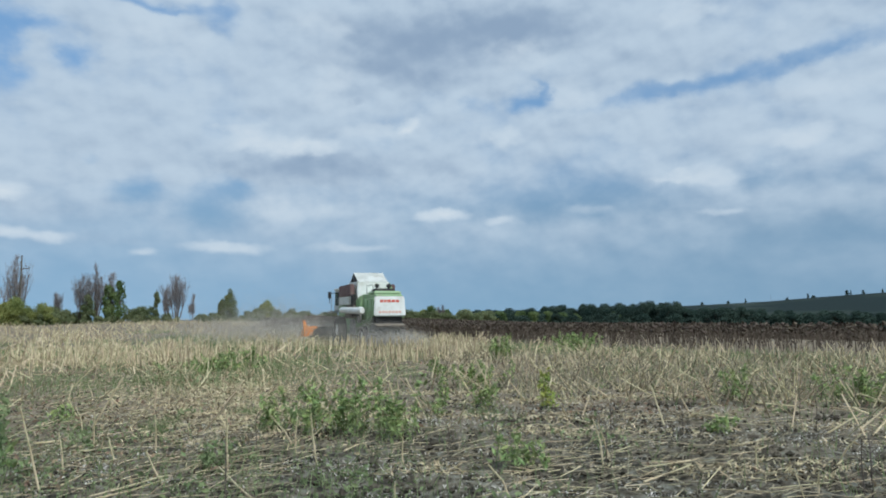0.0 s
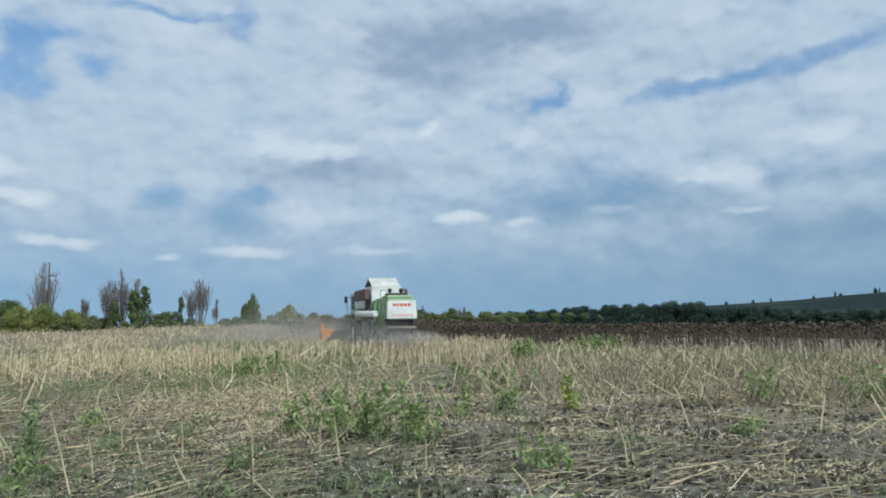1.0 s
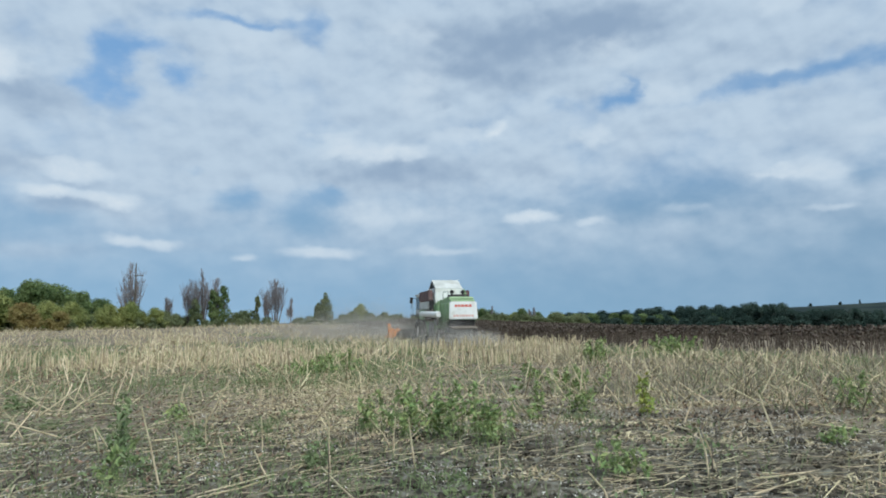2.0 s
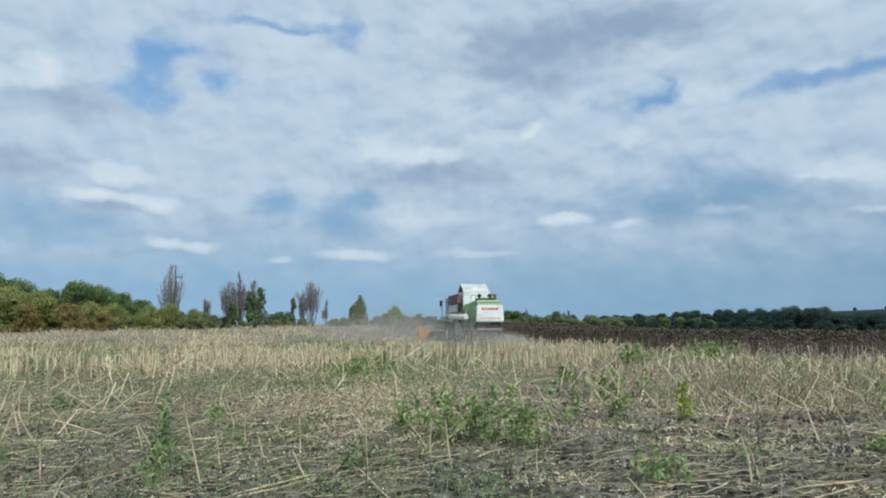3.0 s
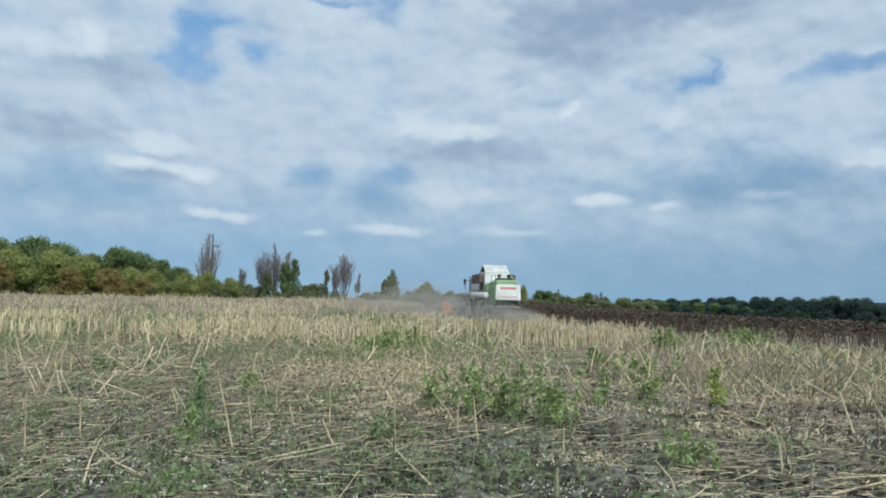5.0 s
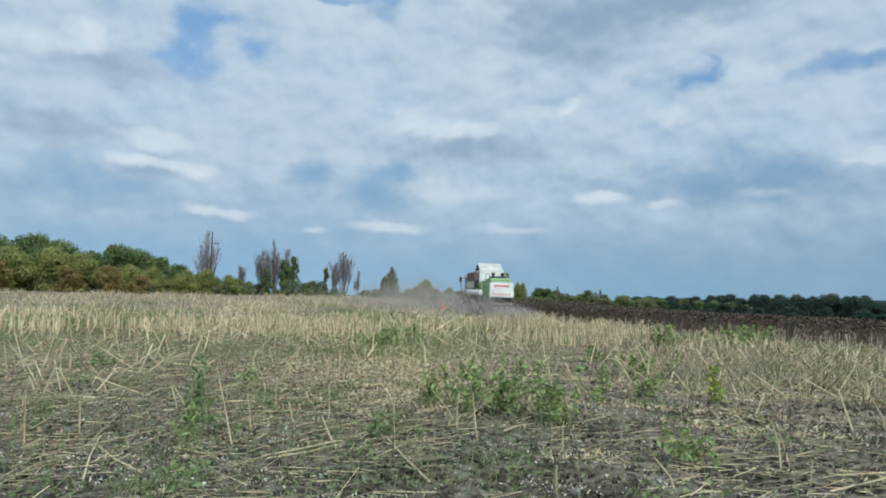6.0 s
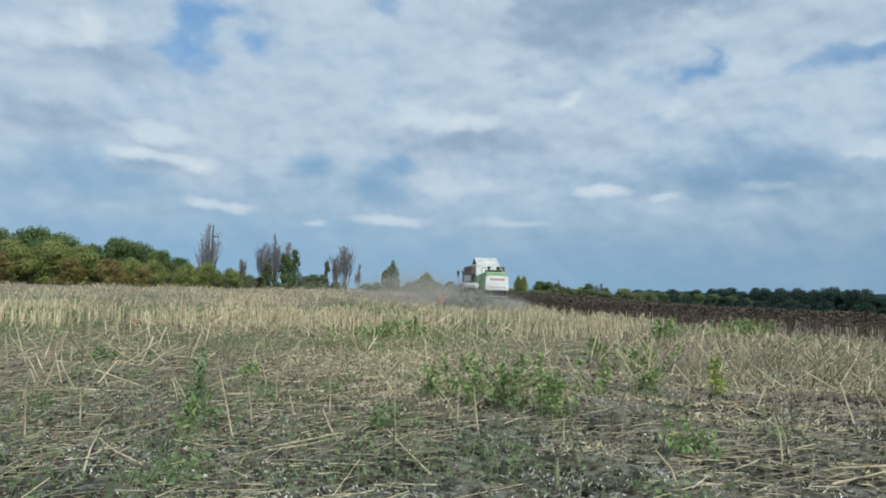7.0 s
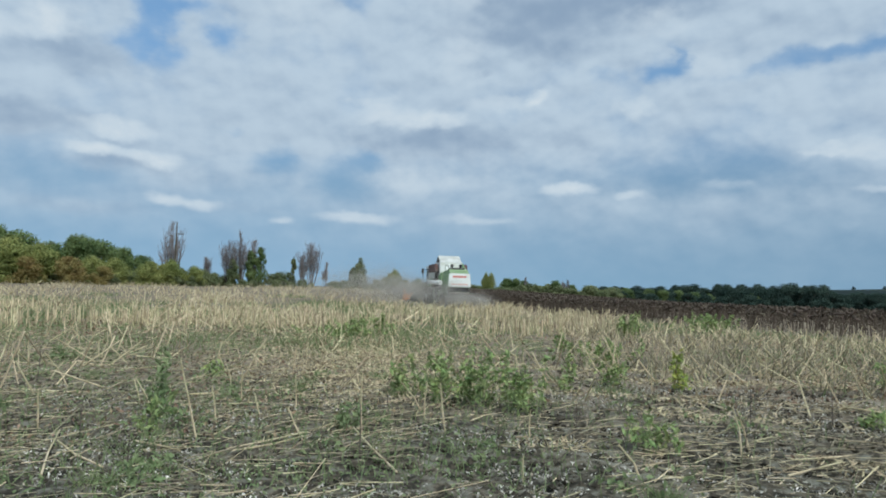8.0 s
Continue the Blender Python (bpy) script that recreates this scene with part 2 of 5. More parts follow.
GREEN = material("weed_leaf", (0.19, 0.265, 0.095), (0.41, 0.47, 0.20), 5, 0.6, vary=0.5, see=0.35)
GREEN_DUSTY = material("dusty_leaf", (0.154, 0.216, 0.092), (0.267, 0.318, 0.154), 4, 0.7, vary=0.25, see=0.2)
YELLOW = material("yellow_leaf", (0.420, 0.420, 0.098), (0.238, 0.336, 0.084), 5, 0.6, vary=0.25, see=0.25)
CROP = material("dry_sunflower", (0.058, 0.046, 0.037), (0.129, 0.103, 0.081), 1.5, 0.9, vary=0.4, spec=0.1, third=((0.22, 0.18, 0.13), 2.2, 0.3))
BARK = material("bark", (0.08, 0.065, 0.05), (0.17, 0.14, 0.12), 3, 0.9, bump=0.4)
TWIG = material("dead_twigs", (0.18, 0.165, 0.165), (0.28, 0.255, 0.25), 2, 0.9)
LEAF_A = material("leaf_green", (0.120, 0.185, 0.071), (0.239, 0.300, 0.116), 0.35, 0.65, vary=0.18, see=0.4)
LEAF_B = material("leaf_olive", (0.211, 0.257, 0.082), (0.382, 0.395, 0.138), 0.3, 0.65, vary=0.16, see=0.4)
LEAF_C = material("leaf_rust", (0.264, 0.191, 0.073), (0.337, 0.293, 0.109), 0.4, 0.65, vary=0.16, see=0.4)
# dark green for the far wood; the bluish cast is distance haze put into the colour
LEAF_HAZED = material("leaf_dark_hazed", (0.036, 0.062, 0.052), (0.068, 0.098, 0.076), 0.2, 0.9, vary=0.15, spec=0.05)
LEAF_E = material("leaf_grey", (0.151, 0.190, 0.092), (0.261, 0.286, 0.143), 0.35, 0.7, vary=0.16, see=0.4)
WHITE = material("paint_white", (0.72, 0.73, 0.69), (0.84, 0.85, 0.82), 1.3, 0.45, fine=14, third=((0.55, 0.52, 0.44), 2.0, 0.45))
GREENP = material("paint_green", (0.25, 0.38, 0.19), (0.34, 0.47, 0.27), 1.4, 0.5, fine=12, third=((0.33, 0.32, 0.22), 1.7, 0.6))
MAROON = material("paint_maroon", (0.12, 0.065, 0.062), (0.19, 0.12, 0.11), 2.0, 0.6, third=((0.28, 0.24, 0.20), 2.4, 0.5))
RED = material("paint_red", (0.55, 0.10, 0.07), (0.66, 0.17, 0.12), 3.0, 0.5)
PALERED = material("paint_faded_red", (0.66, 0.34, 0.26), (0.72, 0.46, 0.38), 3.0, 0.5)
ORANGE = material("paint_orange", (0.86, 0.27, 0.05), (0.93, 0.38, 0.10), 3.0, 0.5)
DARK = material("dark_metal", (0.020, 0.021, 0.022), (0.05, 0.048, 0.045), 3.0, 0.6, metal=0.3)
LID = material("paint_lid", (0.50, 0.51, 0.47), (0.66, 0.67, 0.63), 1.2, 0.55, fine=9, third=((0.40, 0.38, 0.32), 1.6, 0.5))
GREYM = material("grey_sheet", (0.22, 0.22, 0.21), (0.36, 0.35, 0.32), 2.0, 0.55, metal=0.4)
DUSTYM = material("dusty_sheet", (0.15, 0.125, 0.10), (0.27, 0.235, 0.19), 2.0, 0.8)
RUBBER = material("rubber", (0.025, 0.025, 0.025), (0.08, 0.07, 0.06), 2.5, 0.9)
DUST = material("dust", (0.44, 0.415, 0.375), (0.55, 0.525, 0.48), 1.0, 1.0, spec=0.0)
WOOD = material("weathered_wood", (0.10, 0.085, 0.07), (0.18, 0.16, 0.13), 4, 0.9)
GLASS = material("cab_glass", (0.02, 0.028, 0.03), (0.03, 0.04, 0.045), 2, 0.08, spec=0.8)


# ---------------------------------------------------------------- mesh helpers
def mesh_of(name, verts, faces, mats, smooth=False, index=None):
    me = bpy.data.meshes.new(name)
    me.from_pydata(np.asarray(verts, float).tolist(), [], [list(map(int, f)) for f in faces])
    for m in (mats if isinstance(mats, (list, tuple)) else [mats]):
        me.materials.append(m)
    if index is not None:
        me.polygons.foreach_set("material_index", np.asarray(index, dtype=np.int32))
    if smooth:
        me.polygons.foreach_set("use_smooth", np.ones(len(me.polygons), dtype=bool))
    me.update()
    return me


def part(name, data, mat, parent, label=""):
    """Links a bmesh or a mesh as one object under parent."""
    if isinstance(data, bmesh.types.BMesh):
        me = bpy.data.meshes.new(name)
        data.to_mesh(me)
        data.free()
        me.materials.append(mat)
    else:
        me = data
    ob = new(name, me)
    ob.parent = parent
    return tagged(ob, label)


def thing(name, label, category, group="", kind="", at=None):
    ob = tagged(new(name), label, category, group, kind)
    ob.empty_display_size = 0.2
    if at is not None:
        ob.matrix_basis = at
    return ob


def box(bm, x0, x1, y0, y1, z0, z1, bevel=0.03, taper=None):
    """A bevelled box; taper = (dx, dy) draws the upper face in on each side."""
    made = bmesh.ops.create_cube(bm, size=1.0)["verts"]
    for v in made:
        top = v.co.z > 0
        v.co = Vector(((x0 + x1) / 2 + v.co.x * (x1 - x0), (y0 + y1) / 2 + v.co.y * (y1 - y0), z1 if top else z0))
        if taper and top:
            v.co.x -= math.copysign(taper[0], v.co.x - (x0 + x1) / 2)
            v.co.y -= math.copysign(taper[1], v.co.y - (y0 + y1) / 2)
    if bevel:
        edges = list({ed for v in made for ed in v.link_edges})
        bmesh.ops.bevel(bm, geom=edges, offset=bevel, segments=2, affect="EDGES")
    return bm


def solid(bm, outline, axis, lo, hi, bevel=0.02):
    """Extrudes a closed outline (two coordinates) along 'x' from lo to hi (outline in y, z)."""
    a = [bm.verts.new((lo, p, q) if axis == "x" else (p, lo, q)) for p, q in outline]
    b = [bm.verts.new((hi, p, q) if axis == "x" else (p, hi, q)) for p, q in outline]
    n = len(a)
    fs = [bm.faces.new(a), bm.faces.new(b[::-1])] + [bm.faces.new((a[i], b[i], b[(i + 1) % n], a[(i + 1) % n])) for i in range(n)]
    bmesh.ops.recalc_face_normals(bm, faces=fs)
    if bevel:
        bmesh.ops.bevel(bm, geom=list({ed for f in fs for ed in f.edges}), offset=bevel, segments=1, affect="EDGES")
    return bm


def rod(bm, p, q, r, r2=None, n=10):
    p, q = Vector(p), Vector(q)
    m = Matrix.Translation((p + q) / 2) @ (q - p).to_track_quat("Z", "Y").to_matrix().to_4x4()
    bmesh.ops.create_cone(bm, cap_ends=True, segments=n, radius1=r, radius2=r if r2 is None else r2, depth=(q - p).length, matrix=m)
    return bm


def prisms(p0, p1, r0, r1, n=3):
    """Many thin tapered rods at once: arrays of foot, tip and radii give vertices and faces."""
    p0, p1 = np.asarray(p0, float), np.asarray(p1, float)
    k = len(p0)
    d = p1 - p0
    d /= np.linalg.norm(d, axis=1)[:, None] + 1e-9
    ref = np.where(np.abs(d[:, 2:3]) > 0.9, np.array([[1.0, 0, 0]]), np.array([[0, 0, 1.0]]))
    u = np.cross(d, ref)
    u /= np.linalg.norm(u, axis=1)[:, None]
    w = np.cross(d, u)
    ang = np.arange(n) * 2 * np.pi / n
    ring = np.cos(ang)[None, :, None] * u[:, None] + np.sin(ang)[None, :, None] * w[:, None]
    r0, r1 = np.broadcast_to(r0, k), np.broadcast_to(r1, k)
    v = np.concatenate([p0[:, None] + ring * r0[:, None, None], p1[:, None] + ring * r1[:, None, None]], 1).reshape(-1, 3)
    base = (np.arange(k) * 2 * n)[:, None]
    f = []
    for i in range(n):
        j = (i + 1) % n
        f.append(base + np.array([[i, j, n + j, n + i]]))
    faces = np.concatenate(f, 0).tolist() + (base + np.arange(n, 2 * n)[None]).tolist()
    return v, faces


def flakes(c, size, flat=0.0, long=1.0, normal=None):
    """Many small leaves: one bent quad each, at the centres c; flat: 0 any way up, 1 lying."""
    c = np.asarray(c, float)
    k = len(c)
    nrm = rng.normal(size=(k, 3))
    if normal is not None:
        nrm = nrm * 0.5 + normal
    nrm[:, 2] += flat * 4
    nrm /= np.linalg.norm(nrm, axis=1)[:, None]
    t = rng.normal(size=(k, 3))
    t -= nrm * (t * nrm).sum(1)[:, None]
    t /= np.linalg.norm(t, axis=1)[:, None]
    b = np.cross(nrm, t)
    s = np.broadcast_to(size, k)[:, None] * rng.uniform(0.6, 1.4, (k, 1))
    v = np.stack([c - t * s * long, c - b * s * 0.45 + nrm * s * 0.12, c + t * s * long, c + b * s * 0.45 + nrm * s * 0.12], 1).reshape(-1, 3)
    i = np.arange(k)[:, None] * 4
    return v, (i + np.array([[0, 1, 2, 3]])).tolist()


def join(*lots):
    """Joins lots of (vertices, faces[, material index])."""
    vs, fs, ix, off = [], [], [], 0
    for lot in lots:
        v, f = lot[0], lot[1]
        vs.append(np.asarray(v, float).reshape(-1, 3))
        fs += [[a + off for a in face] for face in f]
        ix += [lot[2] if len(lot) > 2 else 0] * len(f)
        off += len(vs[-1])
    return np.concatenate(vs), fs, ix


# ---------------------------------------------------------------- ground
FAR_AZ = [-180, -60, -45, -31, -20, -10, -4, 4, 10, 14, 19, 26, 32, 45, 90, 180]
FAR_Z = [0.8, 0.8, 0.85, 1.1, 1.45, 1.3, 0.6, -0.3, -1.1, -1.4, -1.9, -3.2, -4.1, -4.6, -2.0, 0.8]
RIDGE_AZ = [-180, -20, 4, 10, 14, 20, 25, 28, 32, 40, 60, 120, 180]
RIDGE_Z = [0, 0, 3, 9, 14, 18, 23, 28, 33, 40, 44, 10, 0]


def smooth(t):
    t = np.clip(t, 0, 1)
    return t * t * (3 - 2 * t)


def height(x, y):
    x, y = np.asarray(x, float), np.asarray(y, float)
    r, az = np.hypot(x, y), np.degrees(np.arctan2(x, y))
    z = np.interp(az, FAR_AZ, FAR_Z) * smooth((r - 32) / 130)
    z = z + np.interp(az, RIDGE_AZ, RIDGE_Z) * smooth((r - 330) / 850)
    return z


def rough_soil(x, y):
    """Clods and ruts near the camera."""
    z = np.zeros(len(x))
    r = np.hypot(x, y)
    near = np.where((r > 3) & (r < 22))[0]
    for i in near:
        p = Vector((x[i], y[i], 0.0))
        z[i] = (noise.fractal(p * 2.2, 0.9, 2.1, 5) * 0.06 + max(0.0, noise.noise(p * 9.0)) * 0.045) * min(1.0, (22 - r[i]) / 8)
    return z


def build_ground():
    front = np.arange(-54, 54.01, 0.45)
    back = np.arange(58, 302.1, 6.1)
    az = np.radians(np.concatenate([front, back]))
    rad = [1.5, 3.0, 4.4] + list(np.arange(5.0, 14.0, 0.07)) + list(np.arange(14.0, 22.0, 0.16))
    while rad[-1] < 4300:
        rad.append(rad[-1] * 1.055)
    rad = np.array(rad)
    R, A = np.meshgrid(rad, az, indexing="ij")
    x, y = (R * np.sin(A)).ravel(), (R * np.cos(A)).ravel()
    z = height(x, y) + rough_soil(x, y)
    v = np.concatenate([[[0, 0, 0]], np.stack([x, y, z], 1)])
    n, m = len(rad), len(az)
    f = [[0, 1 + (j + 1) % m, 1 + j] for j in range(m)]
    i, j = np.meshgrid(np.arange(n - 1), np.arange(m), indexing="ij")
    a, b = i * m + j, i * m + (j + 1) % m
    f += (np.stack([a, b, b + m, a + m], -1).reshape(-1, 4) + 1).tolist()
    ob = new("ground", mesh_of("ground", v, f, SOIL, smooth=True))
    me = ob.data
    me.flip_normals()
    return tagged(ob, "dark dry soil of a harvested sunflower field", "ground", kind="structure")


build_ground()

# Edge of the standing crop: the uncut side is to the east of it and beyond the end of the cut lane.
EDGE_Y = [0, 24.7, 28.5, 35, 42, 49, 69, 160]
EDGE_X = [28, 15.6, 11.2, 7.0, 3.4, -0.6, -7.6, -37]


def in_crop(x, y):
    """How far a place lies inside the standing crop (negative: stubble)."""
    return (x - np.interp(y, EDGE_Y, EDGE_X)) * 0.75


def lane(x, y):
    """Uncut strip still ahead of the machine at the end of its run."""
    u = (x + 3.03) * 0.951 + (y - 39.9) * 0.309
    w = -(x + 3.03) * 0.309 + (y - 39.9) * 0.951
    return (np.abs(u) < 3.9) & (w > 29.6)


def scatter(n, r0, r1, a0=-50, a1=40, power=1.0):
    """Random places in a sector before the camera, denser near by for power under 2."""
    r = (r0 ** power + rng.random(n) * (r1 ** power - r0 ** power)) ** (1 / power)
    a = np.radians(rng.uniform(a0, a1, n))
    return r * np.sin(a), r * np.cos(a)


def stuff(name, label, category, v, f, mats, index=None):
    return tagged(new(name, mesh_of(name, v, f, mats, index=index)), label, category, kind="stuff")


def patchy(x, y, scale, shift=0.0):
    return np.array([noise.noise(Vector((a * scale + shift, b * scale, 0.3))) for a, b in zip(x, y)])


def build_stubble():
    """Upright cut stalks from the middle distance to the far end of the field."""
    lots = []
    for n, r0, r1, sides, rad in ((6500, 15, 34, 4, 0.016), (15000, 26, 62, 3, 0.022), (24000, 55, 150, 3, 0.03)):
        x, y = scatter(n, r0, r1, power=1.8)
        keep = (in_crop(x, y) < 0.3) & ~lane(x, y)
        r = np.hypot(x, y)
        keep &= patchy(x, y, 0.13) + 0.9 * patchy(x, y, 0.6, 3.0) > rng.uniform(-0.1, 0.5, n)
        # thin strip before the camera where the straw lies flat
        keep &= rng.random(n) < np.clip((r - 19) / 12, 0.04, 1) * np.where(np.degrees(np.arctan2(x, y)) > 4, 0.6, 1.0)
        x, y = x[keep], y[keep]
        k = len(x)
        h = rng.uniform(0.16, 0.58, k) * np.where(np.hypot(x, y) > 21, 1.35, 1.0) * np.where(rng.random(k) < 0.3, 0.6, 1.0) * np.clip((np.hypot(x, y) - 6) / 18, 0.55, 1) * np.where(np.degrees(np.arctan2(x, y)) > 4, 0.75, 1.0)
        lean = rng.normal(0, 0.18, (k, 2)) + rng.normal(0, 0.9, (k, 2)) * (rng.random((k, 1)) < 0.5)
        z = height(x, y)
        p0 = np.stack([x, y, z - 0.04], 1)
        p1 = np.stack([x + lean[:, 0] * h, y + lean[:, 1] * h, z + h], 1)
        v, f = prisms(p0, p1, rad * rng.uniform(0.7, 1.3, k), rad * 0.8, sides)
        lots.append((v, f))
    # dense upright rows left in front of the machine's track
    x, y = scatter(4200, 25, 44, -46, 5, power=1.5)
    keep = (in_crop(x, y) < 0.2) & ~lane(x, y) & (patchy(x, y, 0.3, 5.0) > rng.uniform(0.0, 0.25, len(x)))
    x, y = x[keep], y[keep]
    k = len(x)
    h = rng.uniform(0.35, 0.75, k)
    z = height(x, y)
    lots.append(prisms(np.stack([x, y, z - 0.04], 1), np.stack([x + rng.normal(0, 0.07, k) * h, y + rng.normal(0, 0.07, k) * h, z + h], 1), 0.021, 0.018, 4))
    # the same field round and behind the camera
    x, y = scatter(5000, 3.0, 45, 45, 308, power=2.0)
    k = len(x)
    h = rng.uniform(0.15, 0.5, k)
    z = height(x, y)
    lots.append(prisms(np.stack([x, y, z - 0.04], 1), np.stack([x + rng.normal(0, 0.2, k) * h, y + rng.normal(0, 0.2, k) * h, z + h], 1), 0.014, 0.011, 3))
    v, f, _ = join(*lots)
    stuff("stubble", "pale straw-coloured upright sunflower stubble in the field", "stubble", v, f, STRAW)


def build_litter():
    """Fallen straw, chaff and clods on the soil."""
    x, y = scatter(26000, 5.2, 34, power=1.2)
    band = patchy(x * 0.45, y * 1.6, 0.7, 8.0) + 0.5 * patchy(x, y, 1.1, 2.0) > rng.uniform(-0.15, 0.45, len(x))
    x, y = x[band], y[band]
    wx, wy = scatter(5500, 6.5, 26, -50, -12, power=1.5)
    x, y = np.concatenate([x, wx]), np.concatenate([y, wy])
    x2, y2 = scatter(5200, 0.7, 5.2, 0, 360, power=1.7)
    x3, y3 = scatter(5000, 5.2, 16, 40, 310, power=1.7)
    x, y = np.concatenate([x, x2, x3]), np.concatenate([y, y2, y3])
    keep = (in_crop(x, y) < 0)
    x, y = x[keep], y[keep]
    k = len(x)
    ln = rng.uniform(0.06, 0.34, k) * np.where(rng.random(k) < 0.12, 2.2, 1.0)
    a = rng.normal(0.1, 0.85, k)
    z = height(x, y) + rng.uniform(0.015, 0.06, k)
    tilt = rng.normal(0, 0.10, k) + (rng.random(k) < 0.12) * rng.uniform(0, 0.6, k)
    p0 = np.stack([x, y, z], 1)
    p1 = p0 + np.stack([np.cos(a) * ln, np.sin(a) * ln, np.abs(tilt) * ln], 1)
    v, f = prisms(p0, p1, rng.uniform(0.002, 0.0065, k), rng.uniform(0.0015, 0.005, k), 4)
    idx = rng.random(k) < 0.6
    index = np.concatenate([np.tile(idx, 4), idx]).astype(int)
    stuff("fallen_straw", "broken dry sunflower stalks lying on the soil", "straw", v, f, [STRAW, STRAW_OLD], index)

    # long stalks thrown down at all angles, some propped on others
    x, y = scatter(1500, 10.5, 38, power=1.6)
    keep = in_crop(x, y) < 0
    x, y = x[keep], y[keep]
    k = len(x)
    ln, a = rng.uniform(0.35, 0.95, k), rng.uniform(0, 2 * np.pi, k)
    up = np.where(rng.random(k) < 0.4, rng.uniform(0.02, 0.12, k), rng.uniform(0.3, 1.15, k))
    p0 = np.stack([x, y, height(x, y) + 0.01], 1)
    p1 = p0 + np.stack([np.cos(a) * ln * np.cos(up), np.sin(a) * ln * np.cos(up), np.sin(up) * ln], 1)
    v, f = prisms(p0, p1, rng.uniform(0.009, 0.016, k), rng.uniform(0.007, 0.012, k), 5)
    stuff("thrown_stalks", "long pale stalks thrown down across the stubble", "straw", v, f, STRAW)

    x, y = scatter(66000, 5.2, 34, power=1.0)
    x2, y2 = scatter(30000, 0.3, 24, 0, 360, power=1.6)
    x, y = np.concatenate([x, x2]), np.concatenate([y, y2])
    keep = (patchy(x * 0.5, y * 1.5, 0.6, 4.0) + 0.6 * patchy(x, y, 1.6, 7.0) > rng.uniform(-0.25, 0.5, len(x)))
    x, y = x[keep], y[keep]
    z = height(x, y) + rng.uniform(0.008, 0.045, len(x))
    v, f = flakes(np.stack([x, y, z], 1), 0.010 + 0.0009 * np.hypot(x, y), flat=0.35, long=1.2)
    stuff("chaff", "pale chaff and husk flakes strewn over soil", "chaff", v, f, CHAFF)

    # pale strip of straw dropped by the machine on its last pass
    w = rng.random(15000)
    x, y = -2.6 - 5.0 * w + rng.normal(0, 1.1, 15000), 9.5 + 15.0 * w + rng.normal(0, 0.8, 15000)
    z = height(x, y) + rng.uniform(0.02, 0.06, 15000)
    # thin pale bands lying across the eastern soil
    bx, by = scatter(26000, 6.5, 17, -8, 36, power=1.4)
    ok = patchy(bx * 0.3, by * 1.5, 0.8, 33.0) + 0.5 * patchy(bx, by, 1.5, 41.0) > rng.uniform(0.18, 0.5, len(bx))
    bx, by = bx[ok], by[ok]
    x, y = np.concatenate([x, bx]), np.concatenate([y, by])
    z = np.concatenate([z, height(bx, by) + rng.uniform(0.02, 0.06, len(bx))])
    v, f = flakes(np.stack([x, y, z], 1), 0.013 + 0.0006 * np.hypot(x, y), flat=0.4, long=2.6)
    stuff("straw_swath", "thin pale swath of chopped straw on the soil", "straw", v, f, STRAW)

    x, y = scatter(64000, 5.2, 15, power=1.2)
    keep = patchy(x * 0.6, y * 1.3, 0.9, 11.0) + 0.6 * patchy(x, y, 2.6, 5.0) > rng.uniform(-0.18, 0.55, len(x))
    x, y = x[keep], y[keep]
    x2, y2 = scatter(16000, 0.5, 5.2, 0, 360, power=1.7)
    x, y = np.concatenate([x, x2]), np.concatenate([y, y2])
    z = height(x, y) + rng.uniform(0.01, 0.05, len(x))
    v, f = flakes(np.stack([x, y, z], 1), 0.0125, flat=0.3, long=1.4)
    stuff("husks", "fine pale seed husks and splinters on soil", "chaff", v, f, HUSK)

    x, y = scatter(26000, 7.5, 36, power=1.5)
    keep = (patchy(x, y, 0.3, 14.0) > rng.uniform(-0.3, 0.4, len(x))) & (in_crop(x, y) < 0)
    x, y = x[keep], y[keep]
    z = height(x, y) + rng.uniform(0.01, 0.09, len(x))
    v, f = flakes(np.stack([x, y, z], 1), 0.022 + 0.0012 * np.hypot(x, y), flat=0.15, long=1.0)
    stuff("dry_leaves", "crumpled reddish-brown dead leaves among the stubble", "leaves", v, f, DEADLEAF)

    x, y = scatter(5500, 5.2, 18, power=1.0)
    x2, y2 = scatter(3600, 5.2, 14, power=1.0)
    drift = patchy(x2, y2, 0.8, 6.0) > rng.uniform(0.05, 0.4, len(x2))
    x, y = np.concatenate([x, x2[drift]]), np.concatenate([y, y2[drift]])
    k = len(x)
    s = np.concatenate([rng.uniform(0.012, 0.045, 5500), rng.uniform(0.02, 0.06, k - 5500)])
    c = np.stack([x, y, height(x, y) + s * 0.5], 1)
    octa = np.array([[1, 0, 0], [-1, 0, 0], [0, 1, 0], [0, -1, 0], [0, 0, 0.8], [0, 0, -0.8]])
    v = (c[:, None] + octa[None] * s[:, None, None] * rng.uniform(0.6, 1.4, (k, 6, 1))).reshape(-1, 3)
    tri = np.array([[0, 2, 4], [2, 1, 4], [1, 3, 4], [3, 0, 4], [2, 0, 5], [1, 2, 5], [3, 1, 5], [0, 3, 5]])
    f = (np.arange(k)[:, None, None] * 6 + tri[None]).reshape(-1, 3).tolist()
    stuff("clods", "small dark crumbling clods of dry soil", "soil", v, f, CLOD)


